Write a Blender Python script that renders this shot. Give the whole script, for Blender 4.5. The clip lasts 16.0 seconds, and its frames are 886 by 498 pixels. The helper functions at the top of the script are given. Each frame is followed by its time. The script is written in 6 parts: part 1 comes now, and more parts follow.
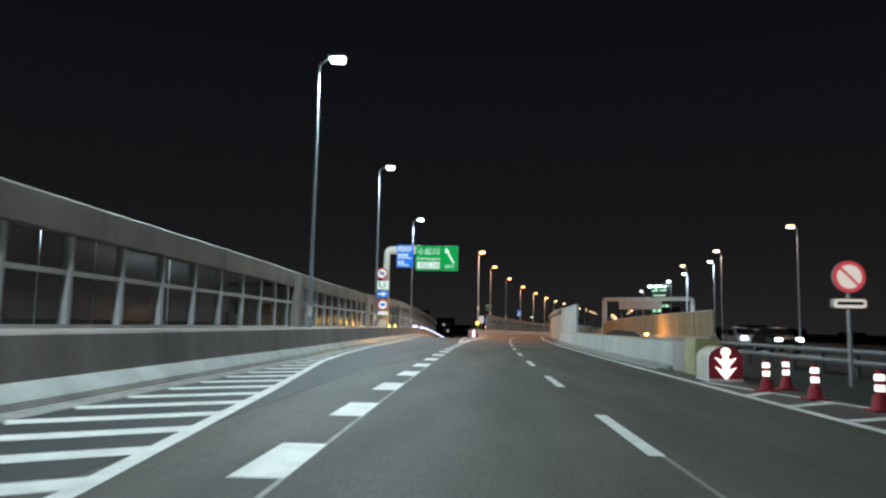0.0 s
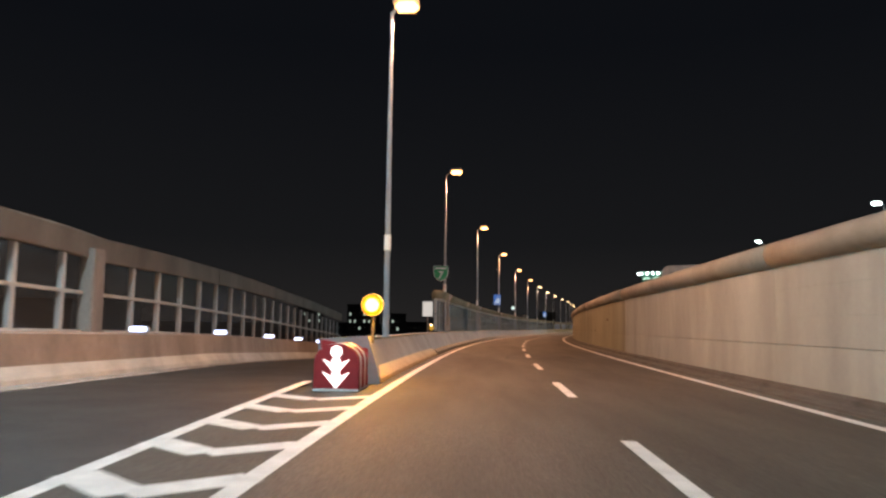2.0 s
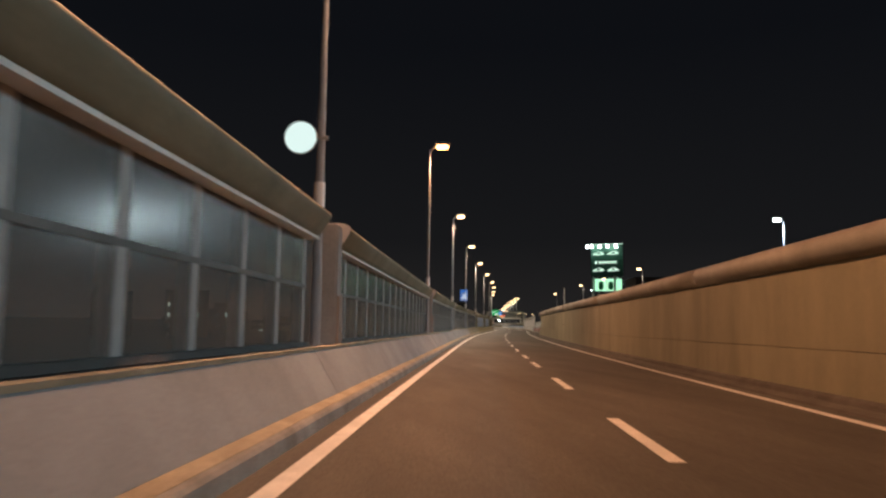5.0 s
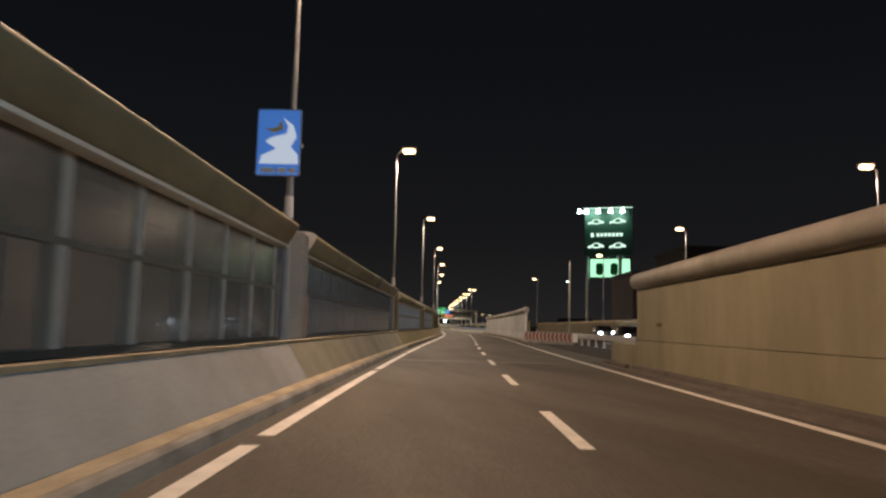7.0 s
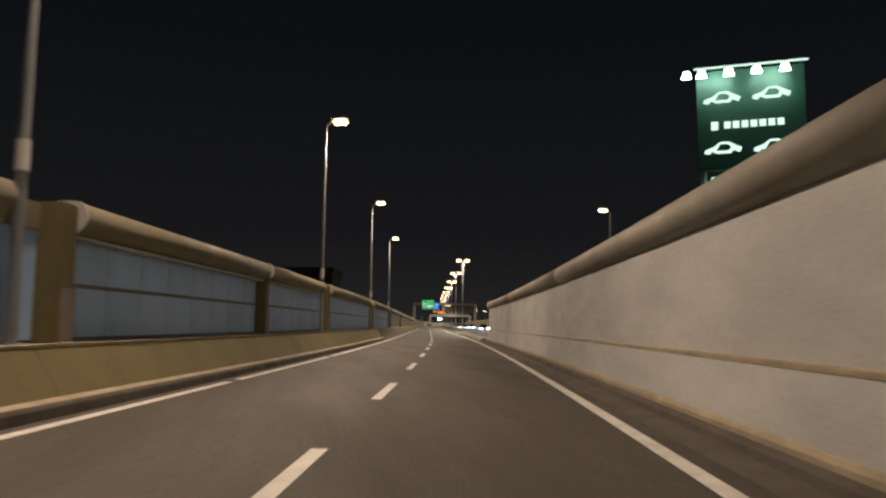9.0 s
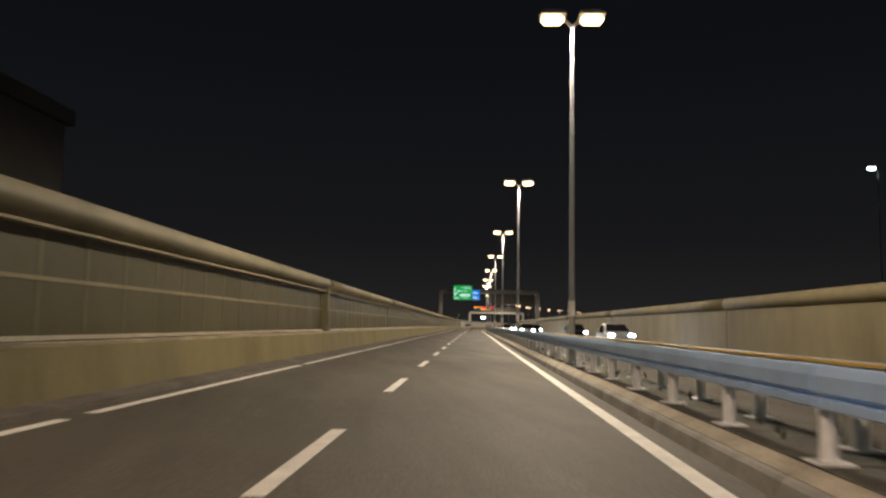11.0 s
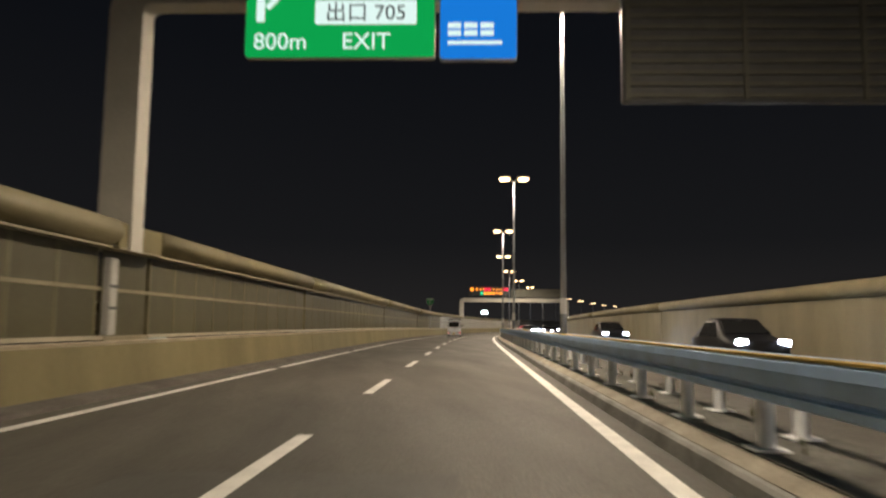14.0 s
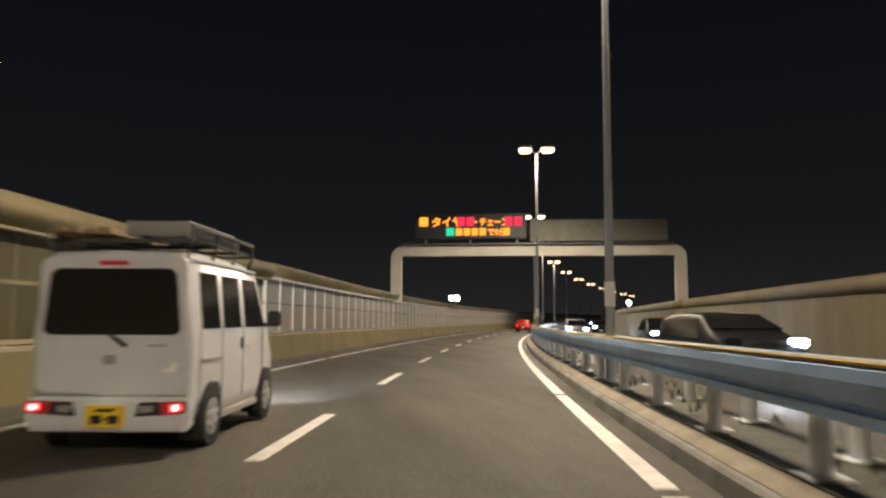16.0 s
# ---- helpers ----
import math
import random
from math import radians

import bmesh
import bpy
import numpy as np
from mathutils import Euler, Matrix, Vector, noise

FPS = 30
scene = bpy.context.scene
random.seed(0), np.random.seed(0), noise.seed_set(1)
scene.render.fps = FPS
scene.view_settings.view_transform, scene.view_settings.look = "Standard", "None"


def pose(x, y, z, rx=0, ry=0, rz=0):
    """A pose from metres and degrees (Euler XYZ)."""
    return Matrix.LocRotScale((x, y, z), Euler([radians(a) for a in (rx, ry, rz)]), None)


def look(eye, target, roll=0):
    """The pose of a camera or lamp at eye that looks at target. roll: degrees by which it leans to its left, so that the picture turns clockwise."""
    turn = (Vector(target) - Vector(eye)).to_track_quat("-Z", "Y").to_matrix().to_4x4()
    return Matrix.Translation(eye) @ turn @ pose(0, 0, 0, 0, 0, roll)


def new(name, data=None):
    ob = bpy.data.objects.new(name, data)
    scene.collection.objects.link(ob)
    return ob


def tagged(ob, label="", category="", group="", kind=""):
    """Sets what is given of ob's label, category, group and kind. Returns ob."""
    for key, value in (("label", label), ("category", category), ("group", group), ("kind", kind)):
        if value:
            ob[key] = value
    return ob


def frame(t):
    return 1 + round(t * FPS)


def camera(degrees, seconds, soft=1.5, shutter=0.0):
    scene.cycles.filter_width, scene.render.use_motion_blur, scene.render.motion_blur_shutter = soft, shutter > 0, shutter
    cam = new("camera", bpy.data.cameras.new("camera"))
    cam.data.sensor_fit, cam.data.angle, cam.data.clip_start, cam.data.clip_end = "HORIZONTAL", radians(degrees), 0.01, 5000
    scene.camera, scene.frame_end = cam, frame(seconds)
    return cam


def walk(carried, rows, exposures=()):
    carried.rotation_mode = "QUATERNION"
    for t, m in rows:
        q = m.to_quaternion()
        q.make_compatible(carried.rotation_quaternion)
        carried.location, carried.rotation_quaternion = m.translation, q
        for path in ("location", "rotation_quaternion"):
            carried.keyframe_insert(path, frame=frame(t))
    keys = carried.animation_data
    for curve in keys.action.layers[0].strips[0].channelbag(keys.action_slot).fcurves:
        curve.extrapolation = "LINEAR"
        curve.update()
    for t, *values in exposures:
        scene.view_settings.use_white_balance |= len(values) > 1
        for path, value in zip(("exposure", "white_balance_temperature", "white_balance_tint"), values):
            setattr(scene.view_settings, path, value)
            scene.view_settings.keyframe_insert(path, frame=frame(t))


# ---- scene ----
# The road's line: bend and rise (per km) at even steps along it, to the right and upwards.
NODE_STEP = 38.2
NODE_START = -38.2
BEND = [0.48, 0.935, 1.427, 1.823, 0.958, 0.206, 0.719, 0.687, -0.804, -0.786, -0.117, 0.088, -0.014, -0.014, 0.516, 1.68, 1.923, 1.802, 1.511, 1.16,
        0.82, 0.529, 0.3, 0.135, 0.024, -0.044, -0.082, -0.101, -0.111, -0.117]
RISE = [0.049, -0.03, -0.091, -0.073, -0.029, 0.172, -0.03, 0.011, -0.016, 0.008, -0.027, 0.044, -0.068, 0.099, -0.186, 0.035, 0.084, 0.045, 0.023,
        0.012, 0.006, 0.003, 0.002, 0.001, 0.0, 0.0, 0.0, 0.0, 0.0, 0.0]
ALONG = np.arange(-80.0, 1000.0, 1.0)
_nodes = NODE_START + NODE_STEP * np.arange(30)
TURN = np.cumsum(np.interp(ALONG, _nodes, BEND) / 1000)
TURN -= np.interp(0, ALONG, TURN)
LINE_X, LINE_Y = np.cumsum(np.sin(TURN)), np.cumsum(np.cos(TURN))
LINE_X -= np.interp(0, ALONG, LINE_X)
LINE_Y -= np.interp(0, ALONG, LINE_Y)
GRADE = np.cumsum(np.interp(ALONG, _nodes, RISE) / 1000)
GRADE -= np.interp(0, ALONG, GRADE)
LINE_Z = np.cumsum(GRADE)
LINE_Z -= np.interp(0, ALONG, LINE_Z)


def turn(s):
    return float(np.interp(s, ALONG, TURN))


def on(s, d, z=0.0):
    """The place s metres along the lane divider, d to its right, z above the road."""
    a = turn(s)
    return Vector((float(np.interp(s, ALONG, LINE_X)) + math.cos(a) * d, float(np.interp(s, ALONG, LINE_Y)) - math.sin(a) * d,
                   float(np.interp(s, ALONG, LINE_Z)) + z))


def stand(s, d, z=0.0, swing=0.0):
    """A pose on the road whose y runs along it; swing in degrees to the left."""
    return Matrix.Translation(on(s, d, z)) @ Matrix.Rotation(-turn(s) + radians(swing), 4, "Z")


def lens_pose(s, d, yaw, pitch, roll, high=1.146):
    a = turn(s) + radians(yaw)
    p = radians(pitch) + math.atan(float(np.interp(s, ALONG, GRADE)))
    eye = on(s, d, high)
    return look(eye, eye + Vector((math.sin(a) * math.cos(p), math.cos(a) * math.cos(p), math.sin(p))), roll)


# seconds, metres along, metres to the right, yaw to the right, pitch, roll
DRIVE = [
    (0, -37.68, -1.683, -2.44, 5.98, 1.15),
    (0.5, -22.28, -1.660, -2.07, 5.81, 1.29),
    (1, -6.20, -1.533, -2.02, 5.81, 1.60),
    (1.5, 10.06, -1.539, -2.35, 5.70, 0.55),
    (2, 26.21, -1.523, -2.42, 5.87, 0.69),
    (2.5, 42.42, -1.549, -1.93, 5.61, 0.37),
    (3, 58.63, -1.578, -2.18, 5.61, 0.33),
    (3.5, 74.92, -1.661, -2.30, 6.05, 0.46),
    (4, 91.31, -1.697, -2.42, 5.84, 0.83),
    (4.2, 97.90, -1.726, -2.53, 6.09, 0.59),
    (4.9, 120.65, -1.762, -2.55, 6.09, 0.78),
    (5.6, 143.46, -1.798, -2.56, 6.10, 0.97),
    (6.3, 166.91, -1.833, -2.58, 6.10, 1.16),
    (6.5, 173.80, -1.803, -2.08, 6.19, 1.35),
    (7, 190.87, -1.387, -0.14, 5.95, 1.35),
    (7.5, 208.20, -0.477, 0.59, 6.07, 1.57),
    (8, 226.31, 0.368, 0.32, 6.09, 1.32),
    (8.5, 244.74, 1.025, -0.99, 6.11, 1.43),
    (9, 263.45, 1.304, -1.83, 5.91, 0.74),
    (9.6, 285.61, 1.342, -2.03, 5.90, 0.84),
    (10.2, 307.92, 1.380, -2.23, 5.90, 0.94),
    (10.8, 330.44, 1.418, -2.43, 5.89, 1.04),
    (11.3, 349.42, 1.450, -2.60, 5.89, 1.12),
    (11.5, 357.06, 1.460, -2.52, 5.87, 1.05),
    (12, 376.13, 1.477, -2.37, 5.79, 0.58),
    (12.5, 395.66, 1.466, -2.19, 5.91, 0.87),
    (13, 415.05, 1.586, -2.20, 5.82, 0.45),
    (13.5, 434.55, 1.613, -2.10, 5.64, 1.34),
    (14, 453.60, 1.682, -2.20, 5.90, 0.65),
    (14.5, 472.82, 1.712, -2.20, 5.65, 1.11),
    (15, 491.39, 1.753, -2.39, 5.65, 1.10),
    (15.5, 510.09, 1.773, -2.58, 5.75, 1.09),
    (16, 528.72, 1.818, -2.02, 5.78, 0.25),
]
cam = camera(62.19, 16.0, soft=2.4, shutter=0.1)
walk(cam, [(t, lens_pose(*row)) for t, *row in DRIVE],
     [(0, 0.0, 6500, 10), (16, 0.0, 6500, 10)])

# ---- night sky and lamps ----
sky = bpy.data.worlds.new("night")
scene.world = sky
sky.use_nodes = True
_bg = sky.node_tree.nodes["Background"]
_bg.inputs[1].default_value = 0.0155
# town glow: warmer and a little brighter towards the horizon
_dir = sky.node_tree.nodes.new("ShaderNodeTexCoord")
_split = sky.node_tree.nodes.new("ShaderNodeSeparateXYZ")
_ramp_ = sky.node_tree.nodes.new("ShaderNodeValToRGB")
sky.node_tree.links.new(_dir.outputs["Generated"], _split.inputs[0])
sky.node_tree.links.new(_split.outputs["Z"], _ramp_.inputs[0])
sky.node_tree.links.new(_ramp_.outputs[0], _bg.inputs[0])
_ramp_.color_ramp.elements[0].color, _ramp_.color_ramp.elements[1].color = (1.1, 1.02, 1.0, 1), (0.27, 0.31, 0.42, 1)
_ramp_.color_ramp.elements[1].position = 0.36
_low = _ramp_.color_ramp.elements.new(0.11)
_low.color = (0.56, 0.57, 0.63, 1)
SODIUM, WARM, COOL = (1.0, 0.465, 0.235), (1.0, 0.745, 0.54), (0.73, 0.93, 1.0)


def glow(name, kind, colour, watts, size=0.15):
    data = bpy.data.lights.new(name, kind)
    data.color, data.energy = colour, watts
    data.shadow_soft_size = size
    return data


SODIUM_LIGHT = glow("sodium_light", "SPOT", SODIUM, 4500)
FIRST_SODIUM = glow("first_sodium_light", "SPOT", SODIUM, 4300)
YARD_LIGHT = glow("yard_light", "SPOT", COOL, 1500)
MIXED_LIGHT = glow("mixed_light", "SPOT", (1.0, 0.65, 0.43), 4200)
WARM_LIGHT = glow("warm_light", "SPOT", WARM, 3400)
TWIN_LIGHT = glow("twin_light", "SPOT", (1.0, 0.83, 0.62), 2900)
SIDE_LIGHT = glow("side_light", "SPOT", WARM, 950)
LAST_COOL = glow("last_cool_light", "SPOT", COOL, 6600)
COOL_LIGHT = glow("cool_light", "SPOT", COOL, 6000)
for _l in (YARD_LIGHT, MIXED_LIGHT, LAST_COOL, SODIUM_LIGHT, FIRST_SODIUM, WARM_LIGHT, SIDE_LIGHT, TWIN_LIGHT, COOL_LIGHT):
    _l.spot_size, _l.spot_blend = radians(170), 0.45
HEAD_LIGHT = glow("head_light", "SPOT", (0.82, 0.9, 1.0), 260, 0.06)
VAN_LIGHT = glow("van_light", "SPOT", (0.9, 0.95, 1.0), 1100, 0.06)
VAN_LIGHT.spot_size, VAN_LIGHT.spot_blend = radians(60), 0.6
HEAD_LIGHT.spot_size, HEAD_LIGHT.spot_blend = radians(56), 0.6

# ---- materials ----


def material(name, colour, rough=0.7, metal=0.0, spots=0.0, scale=4.0, grain=0.0, grain_scale=60.0, bump=0.0, vary=0.0, streak=None, alpha=1.0):
    """Paint with stains (spots, at scale), grain, relief and a random shift from piece to piece."""
    m = bpy.data.materials.new(name)
    m.use_nodes = True
    t = m.node_tree
    b = t.nodes["Principled BSDF"]
    b.inputs["Roughness"].default_value, b.inputs["Metallic"].default_value, b.inputs["Alpha"].default_value = rough, metal, alpha
    b.inputs["Base Color"].default_value = (*colour, 1)
    where = t.nodes.new("ShaderNodeTexCoord")
    link = t.links.new
    source = where.outputs["Object"]
    if streak:
        mapping = t.nodes.new("ShaderNodeMapping")
        mapping.inputs["Scale"].default_value = streak
        link(source, mapping.inputs["Vector"])
        source = mapping.outputs["Vector"]

    def noise_at(size, detail):
        n = t.nodes.new("ShaderNodeTexNoise")
        n.inputs["Scale"].default_value, n.inputs["Detail"].default_value, n.inputs["Roughness"].default_value = size, detail, 0.62
        link(source, n.inputs["Vector"])
        return n

    value = None

    def factor(out, low, high, amount):
        nonlocal value
        r = t.nodes.new("ShaderNodeMapRange")
        r.inputs[1].default_value, r.inputs[2].default_value = low, high
        r.inputs[3].default_value, r.inputs[4].default_value = 1 - amount, 1 + amount * 0.6
        link(out, r.inputs[0])
        if value is None:
            value = r.outputs[0]
        else:
            mul = t.nodes.new("ShaderNodeMath")
            mul.operation = "MULTIPLY"
            link(value, mul.inputs[0])
            link(r.outputs[0], mul.inputs[1])
            value = mul.outputs[0]

    if spots:
        factor(noise_at(scale, 5).outputs["Fac"], 0.3, 0.7, spots)
    fine = noise_at(grain_scale, 3)
    if grain:
        factor(fine.outputs["Fac"], 0.3, 0.7, grain)
    if vary:
        factor(t.nodes.new("ShaderNodeObjectInfo").outputs["Random"], 0.0, 1.0, vary)
    if value is not None:
        mix = t.nodes.new("ShaderNodeVectorMath")
        mix.operation = "SCALE"
        mix.inputs[0].default_value = colour
        link(value, mix.inputs["Scale"])
        link(mix.outputs[0], b.inputs["Base Color"])
        rr = t.nodes.new("ShaderNodeMapRange")
        rr.inputs[1].default_value, rr.inputs[2].default_value = 0.5, 1.5
        rr.inputs[3].default_value, rr.inputs[4].default_value = min(1, rough + 0.12), max(0.05, rough - 0.1)
        link(value, rr.inputs[0])
        link(rr.outputs[0], b.inputs["Roughness"])
    if bump:
        bp = t.nodes.new("ShaderNodeBump")
        bp.inputs["Strength"].default_value, bp.inputs["Distance"].default_value = bump, 0.01
        link(fine.outputs["Fac"], bp.inputs["Height"])
        link(bp.outputs["Normal"], b.inputs["Normal"])
    return m


def lit(name, colour, strength):
    m = bpy.data.materials.new(name)
    m.use_nodes = True
    t = m.node_tree
    t.nodes.clear()
    e, o = t.nodes.new("ShaderNodeEmission"), t.nodes.new("ShaderNodeOutputMaterial")
    e.inputs[0].default_value, e.inputs[1].default_value = (*colour, 1), strength
    t.links.new(e.outputs[0], o.inputs[0])
    return m


ASPHALT = material("asphalt", (0.079, 0.0705, 0.0565), 0.7, spots=0.36, scale=0.7, grain=0.3, grain_scale=60, bump=0.35, streak=(1, 0.16, 1))
COOL_PANEL = material("grey_wall_panel", (0.32, 0.32, 0.285), 0.7, spots=0.28, scale=0.6, grain=0.08, grain_scale=30, bump=0.15, streak=(1, 1, 0.3))
APRON = material("dark_apron", (0.022, 0.0185, 0.0145), 0.95, spots=0.3, scale=0.5, grain=0.3, grain_scale=40, bump=0.35)
PATCH = material("asphalt_patch", (0.029, 0.03, 0.03), 0.66, spots=0.25, scale=0.8, grain=0.3, grain_scale=45, bump=0.35)
EARTH = material("dark_ground", (0.05, 0.048, 0.042), 0.95, spots=0.4, scale=0.08, grain=0.3, grain_scale=6)
PALE_JOINT = material("pale_joint", (0.5, 0.49, 0.45), 0.6, spots=0.35, scale=2.5, grain=0.25, grain_scale=40, bump=0.2)
FAINT_JOINT = material("filled_joint", (0.14, 0.132, 0.11), 0.65, spots=0.5, scale=1.2, grain=0.3, grain_scale=30, bump=0.2)
JOINT = material("worn_joint", (0.28, 0.27, 0.24), 0.6, 0.2, spots=0.35, scale=2.5, grain=0.25, grain_scale=40, bump=0.2)
PAINT = material("road_paint", (0.78, 0.77, 0.73), 0.55, spots=0.22, scale=3.0, grain=0.2, grain_scale=50, bump=0.2)
CONCRETE = material("concrete", (0.265, 0.286, 0.302), 0.82, spots=0.22, scale=0.7, grain=0.14, grain_scale=30, bump=0.3)
OLIVE_CONCRETE = material("olive_concrete", (0.215, 0.21, 0.165), 0.82, spots=0.26, scale=0.7, grain=0.14, grain_scale=30, bump=0.3, streak=(1, 1, 0.35))
LIGHT_CONCRETE = material("light_concrete", (0.4, 0.42, 0.39), 0.75, spots=0.2, scale=0.8, grain=0.12, grain_scale=30, bump=0.25, streak=(1, 1, 0.35))
OLD_CONCRETE = material("stained_concrete", (0.36, 0.34, 0.31), 0.85, spots=0.3, scale=0.9, grain=0.18, grain_scale=25, bump=0.3, streak=(1, 1, 0.25))
OLIVE_WALL = material("olive_wall_panel", (0.165, 0.14, 0.078), 0.7, spots=0.25, scale=0.6, grain=0.08, grain_scale=30, bump=0.15, streak=(1, 1, 0.3))
# the same wall as COOL_PANEL, with the amber lamps' hue put into its colour
AMBER_TINTED_WALL = material("amber_tinted_wall_panel", (0.22, 0.2, 0.128), 0.7, spots=0.28, scale=0.6, grain=0.08, grain_scale=30, bump=0.15, streak=(1, 1, 0.3))
OCHRE_WALL = material("ochre_wall_panel", (0.172, 0.143, 0.063), 0.75, spots=0.22, scale=0.6, grain=0.1, grain_scale=30, bump=0.2, streak=(1, 1, 0.3))
FOOT = material("pale_foot", (0.47, 0.48, 0.45), 0.3, spots=0.35, scale=0.8, grain=0.12, grain_scale=25, bump=0.2)
DARK_CONCRETE = material("sooty_concrete", (0.27, 0.235, 0.215), 0.88, spots=0.3, scale=0.8, grain=0.16, grain_scale=25, bump=0.3, streak=(1, 1, 0.3))
DARK_GUTTER = material("dark_gutter", (0.1, 0.088, 0.075), 0.9, spots=0.35, scale=0.9, grain=0.25, grain_scale=30, bump=0.35)
BROWN_EARTH = material("brown_verge", (0.12, 0.09, 0.06), 0.95, spots=0.4, scale=1.2, grain=0.4, grain_scale=18, bump=0.5)
BED = material("gritty_bed", (0.13, 0.125, 0.105), 0.95, spots=0.45, scale=1.6, grain=0.4, grain_scale=22, bump=0.6)
WEED = material("dry_weeds", (0.07, 0.075, 0.03), 0.9, vary=0.3)
TARP = material("dark_tarpaulin", (0.07, 0.075, 0.07), 0.6, spots=0.3, scale=1.2, grain=0.15, grain_scale=12, bump=0.4)
PALE_WALL = material("pale_wall_panel", (0.45, 0.467, 0.468), 0.7, spots=0.24, scale=0.9, grain=0.1, grain_scale=30, bump=0.15, vary=0.07, streak=(1, 0.3, 1))
RUST = material("rust_stain", (0.13, 0.085, 0.05), 0.9, spots=0.4, scale=6, grain=0.3, grain_scale=40)
# golden colour holds the yellow lamp light along the rail's top
LAMPLIT_TOP = material("lamplit_rail_top", (0.58, 0.4, 0.1), 0.7, spots=0.25, scale=2)
KERB = material("dirty_kerb", (0.29, 0.28, 0.26), 0.85, spots=0.4, scale=1.2, grain=0.25, grain_scale=30, bump=0.4)
GORE_TAN = material("tan_gore_foot", (0.52, 0.43, 0.29), 0.8, spots=0.14, scale=0.8, grain=0.12, grain_scale=30, bump=0.2)
SAND_EDGE = material("dusty_ledge", (0.4, 0.34, 0.24), 0.85, spots=0.3, scale=1.5, grain=0.2, grain_scale=30, bump=0.3)
EDGE = material("brown_edge", (0.36, 0.315, 0.245), 0.88, spots=0.35, scale=1.5, grain=0.25, grain_scale=30, bump=0.35)
HOOD = material("dusty_hood", (0.22, 0.195, 0.128), 0.65, spots=0.25, scale=0.8, grain=0.1, grain_scale=20, bump=0.1, vary=0.14)
DULL_HOOD = material("dull_hood", (0.182, 0.152, 0.078), 0.65, spots=0.25, scale=0.8, grain=0.1, grain_scale=20, bump=0.1, vary=0.22)
TUBE = material("weathered_tube", (0.25, 0.235, 0.2), 0.6, spots=0.25, scale=0.8, grain=0.1, grain_scale=20, bump=0.1)
STEEL = material("galvanised_steel", (0.46, 0.47, 0.47), 0.45, 0.55, spots=0.18, scale=2.0, grain=0.08, grain_scale=30)
POST_STEEL = material("barrier_post", (0.44, 0.43, 0.4), 0.55, 0.2, spots=0.2, scale=2.0, grain=0.1, grain_scale=30)
PALE_POST = material("pale_barrier_post", (0.78, 0.77, 0.74), 0.55, 0.1, spots=0.15, scale=2.0, grain=0.08, grain_scale=30)
DIM_POST = material("dull_barrier_post", (0.16, 0.16, 0.155), 0.6, 0.1, spots=0.2, scale=2.0, grain=0.08, grain_scale=30)
DARK_STEEL = material("dark_steel", (0.1, 0.1, 0.1), 0.5, 0.4, spots=0.2, scale=3)
GREY_PANEL = material("grey_panel", (0.088, 0.078, 0.039), 0.45, 0.1, spots=0.2, scale=0.7, grain=0.08, grain_scale=20, vary=0.12)
BLUE_HAZE = material("hazy_bluish_panel", (0.2, 0.25, 0.34), 0.2, spots=0.22, scale=0.9, grain=0.06, grain_scale=20, vary=0.05, streak=(1, 1, 0.3), alpha=0.72)
HAZY_PANEL = material("hazy_pale_panel", (0.24, 0.225, 0.19), 0.35, spots=0.25, scale=0.8, grain=0.06, grain_scale=20, vary=0.1, streak=(1, 1, 0.3))
GREY_POST = material("dull_olive_post", (0.15, 0.131, 0.072), 0.5, 0.1, spots=0.2, scale=2.0, grain=0.08, grain_scale=30)
BLUE_PANEL = material("blue_grey_panel", (0.4, 0.58, 0.88), 0.36, 0.0, spots=0.2, scale=0.6, grain=0.05, grain_scale=20, vary=0.12)
CLEAR_PANEL = material("hazy_clear_panel", (0.17, 0.168, 0.16), 0.18, 0.0, spots=0.22, scale=0.9, grain=0.06, grain_scale=20, vary=0.04, streak=(1, 1, 0.3), alpha=0.66)
FENCE_GLASS = material("fence_glazing", (0.16, 0.165, 0.17), 0.1, spots=0.2, scale=0.8, alpha=0.1)
FENCE_POST = material("dull_fence_post", (0.42, 0.42, 0.42), 0.55, 0.1, spots=0.2, scale=2.0, grain=0.08, grain_scale=30)
FENCE_TOP = material("brownish_fence_top", (0.155, 0.128, 0.105), 0.6, spots=0.3, scale=0.7, grain=0.1, grain_scale=20, bump=0.1, streak=(1, 1, 0.4))
LOWER_PANEL = material("clear_lower_panel", (0.28, 0.27, 0.26), 0.12, 0.0, spots=0.25, scale=0.9, vary=0.05, alpha=0.4)
RAIL_BLUE = material("painted_guard_rail", (0.46, 0.66, 0.97), 0.45, 0.1, spots=0.2, scale=1.5, grain=0.08, grain_scale=30)
WHITE_POST = material("white_rail_post", (0.84, 0.85, 0.86), 0.5, 0.05, spots=0.2, scale=5)
SIGN_GREEN = material("sign_green", (0.0, 0.3, 0.09), 0.4)
SIGN_BLUE = material("sign_blue", (0.01, 0.15, 0.55), 0.4)
SIGN_WHITE = material("sign_white", (0.85, 0.85, 0.85), 0.4)
SIGN_RED = material("sign_red", (0.6, 0.03, 0.03), 0.4)
SIGN_BACK = material("sign_back_aluminium", (0.4, 0.4, 0.4), 0.5, 0.5, spots=0.15, scale=2)
POLE_PAINT = material("pale_pole_paint", (0.32, 0.345, 0.38), 0.5, 0.1, spots=0.15, scale=1.5, grain=0.06, grain_scale=30)
MENDED = material("mended_asphalt", (0.06, 0.055, 0.047), 0.68, spots=0.3, scale=0.6, grain=0.3, grain_scale=45, bump=0.35)
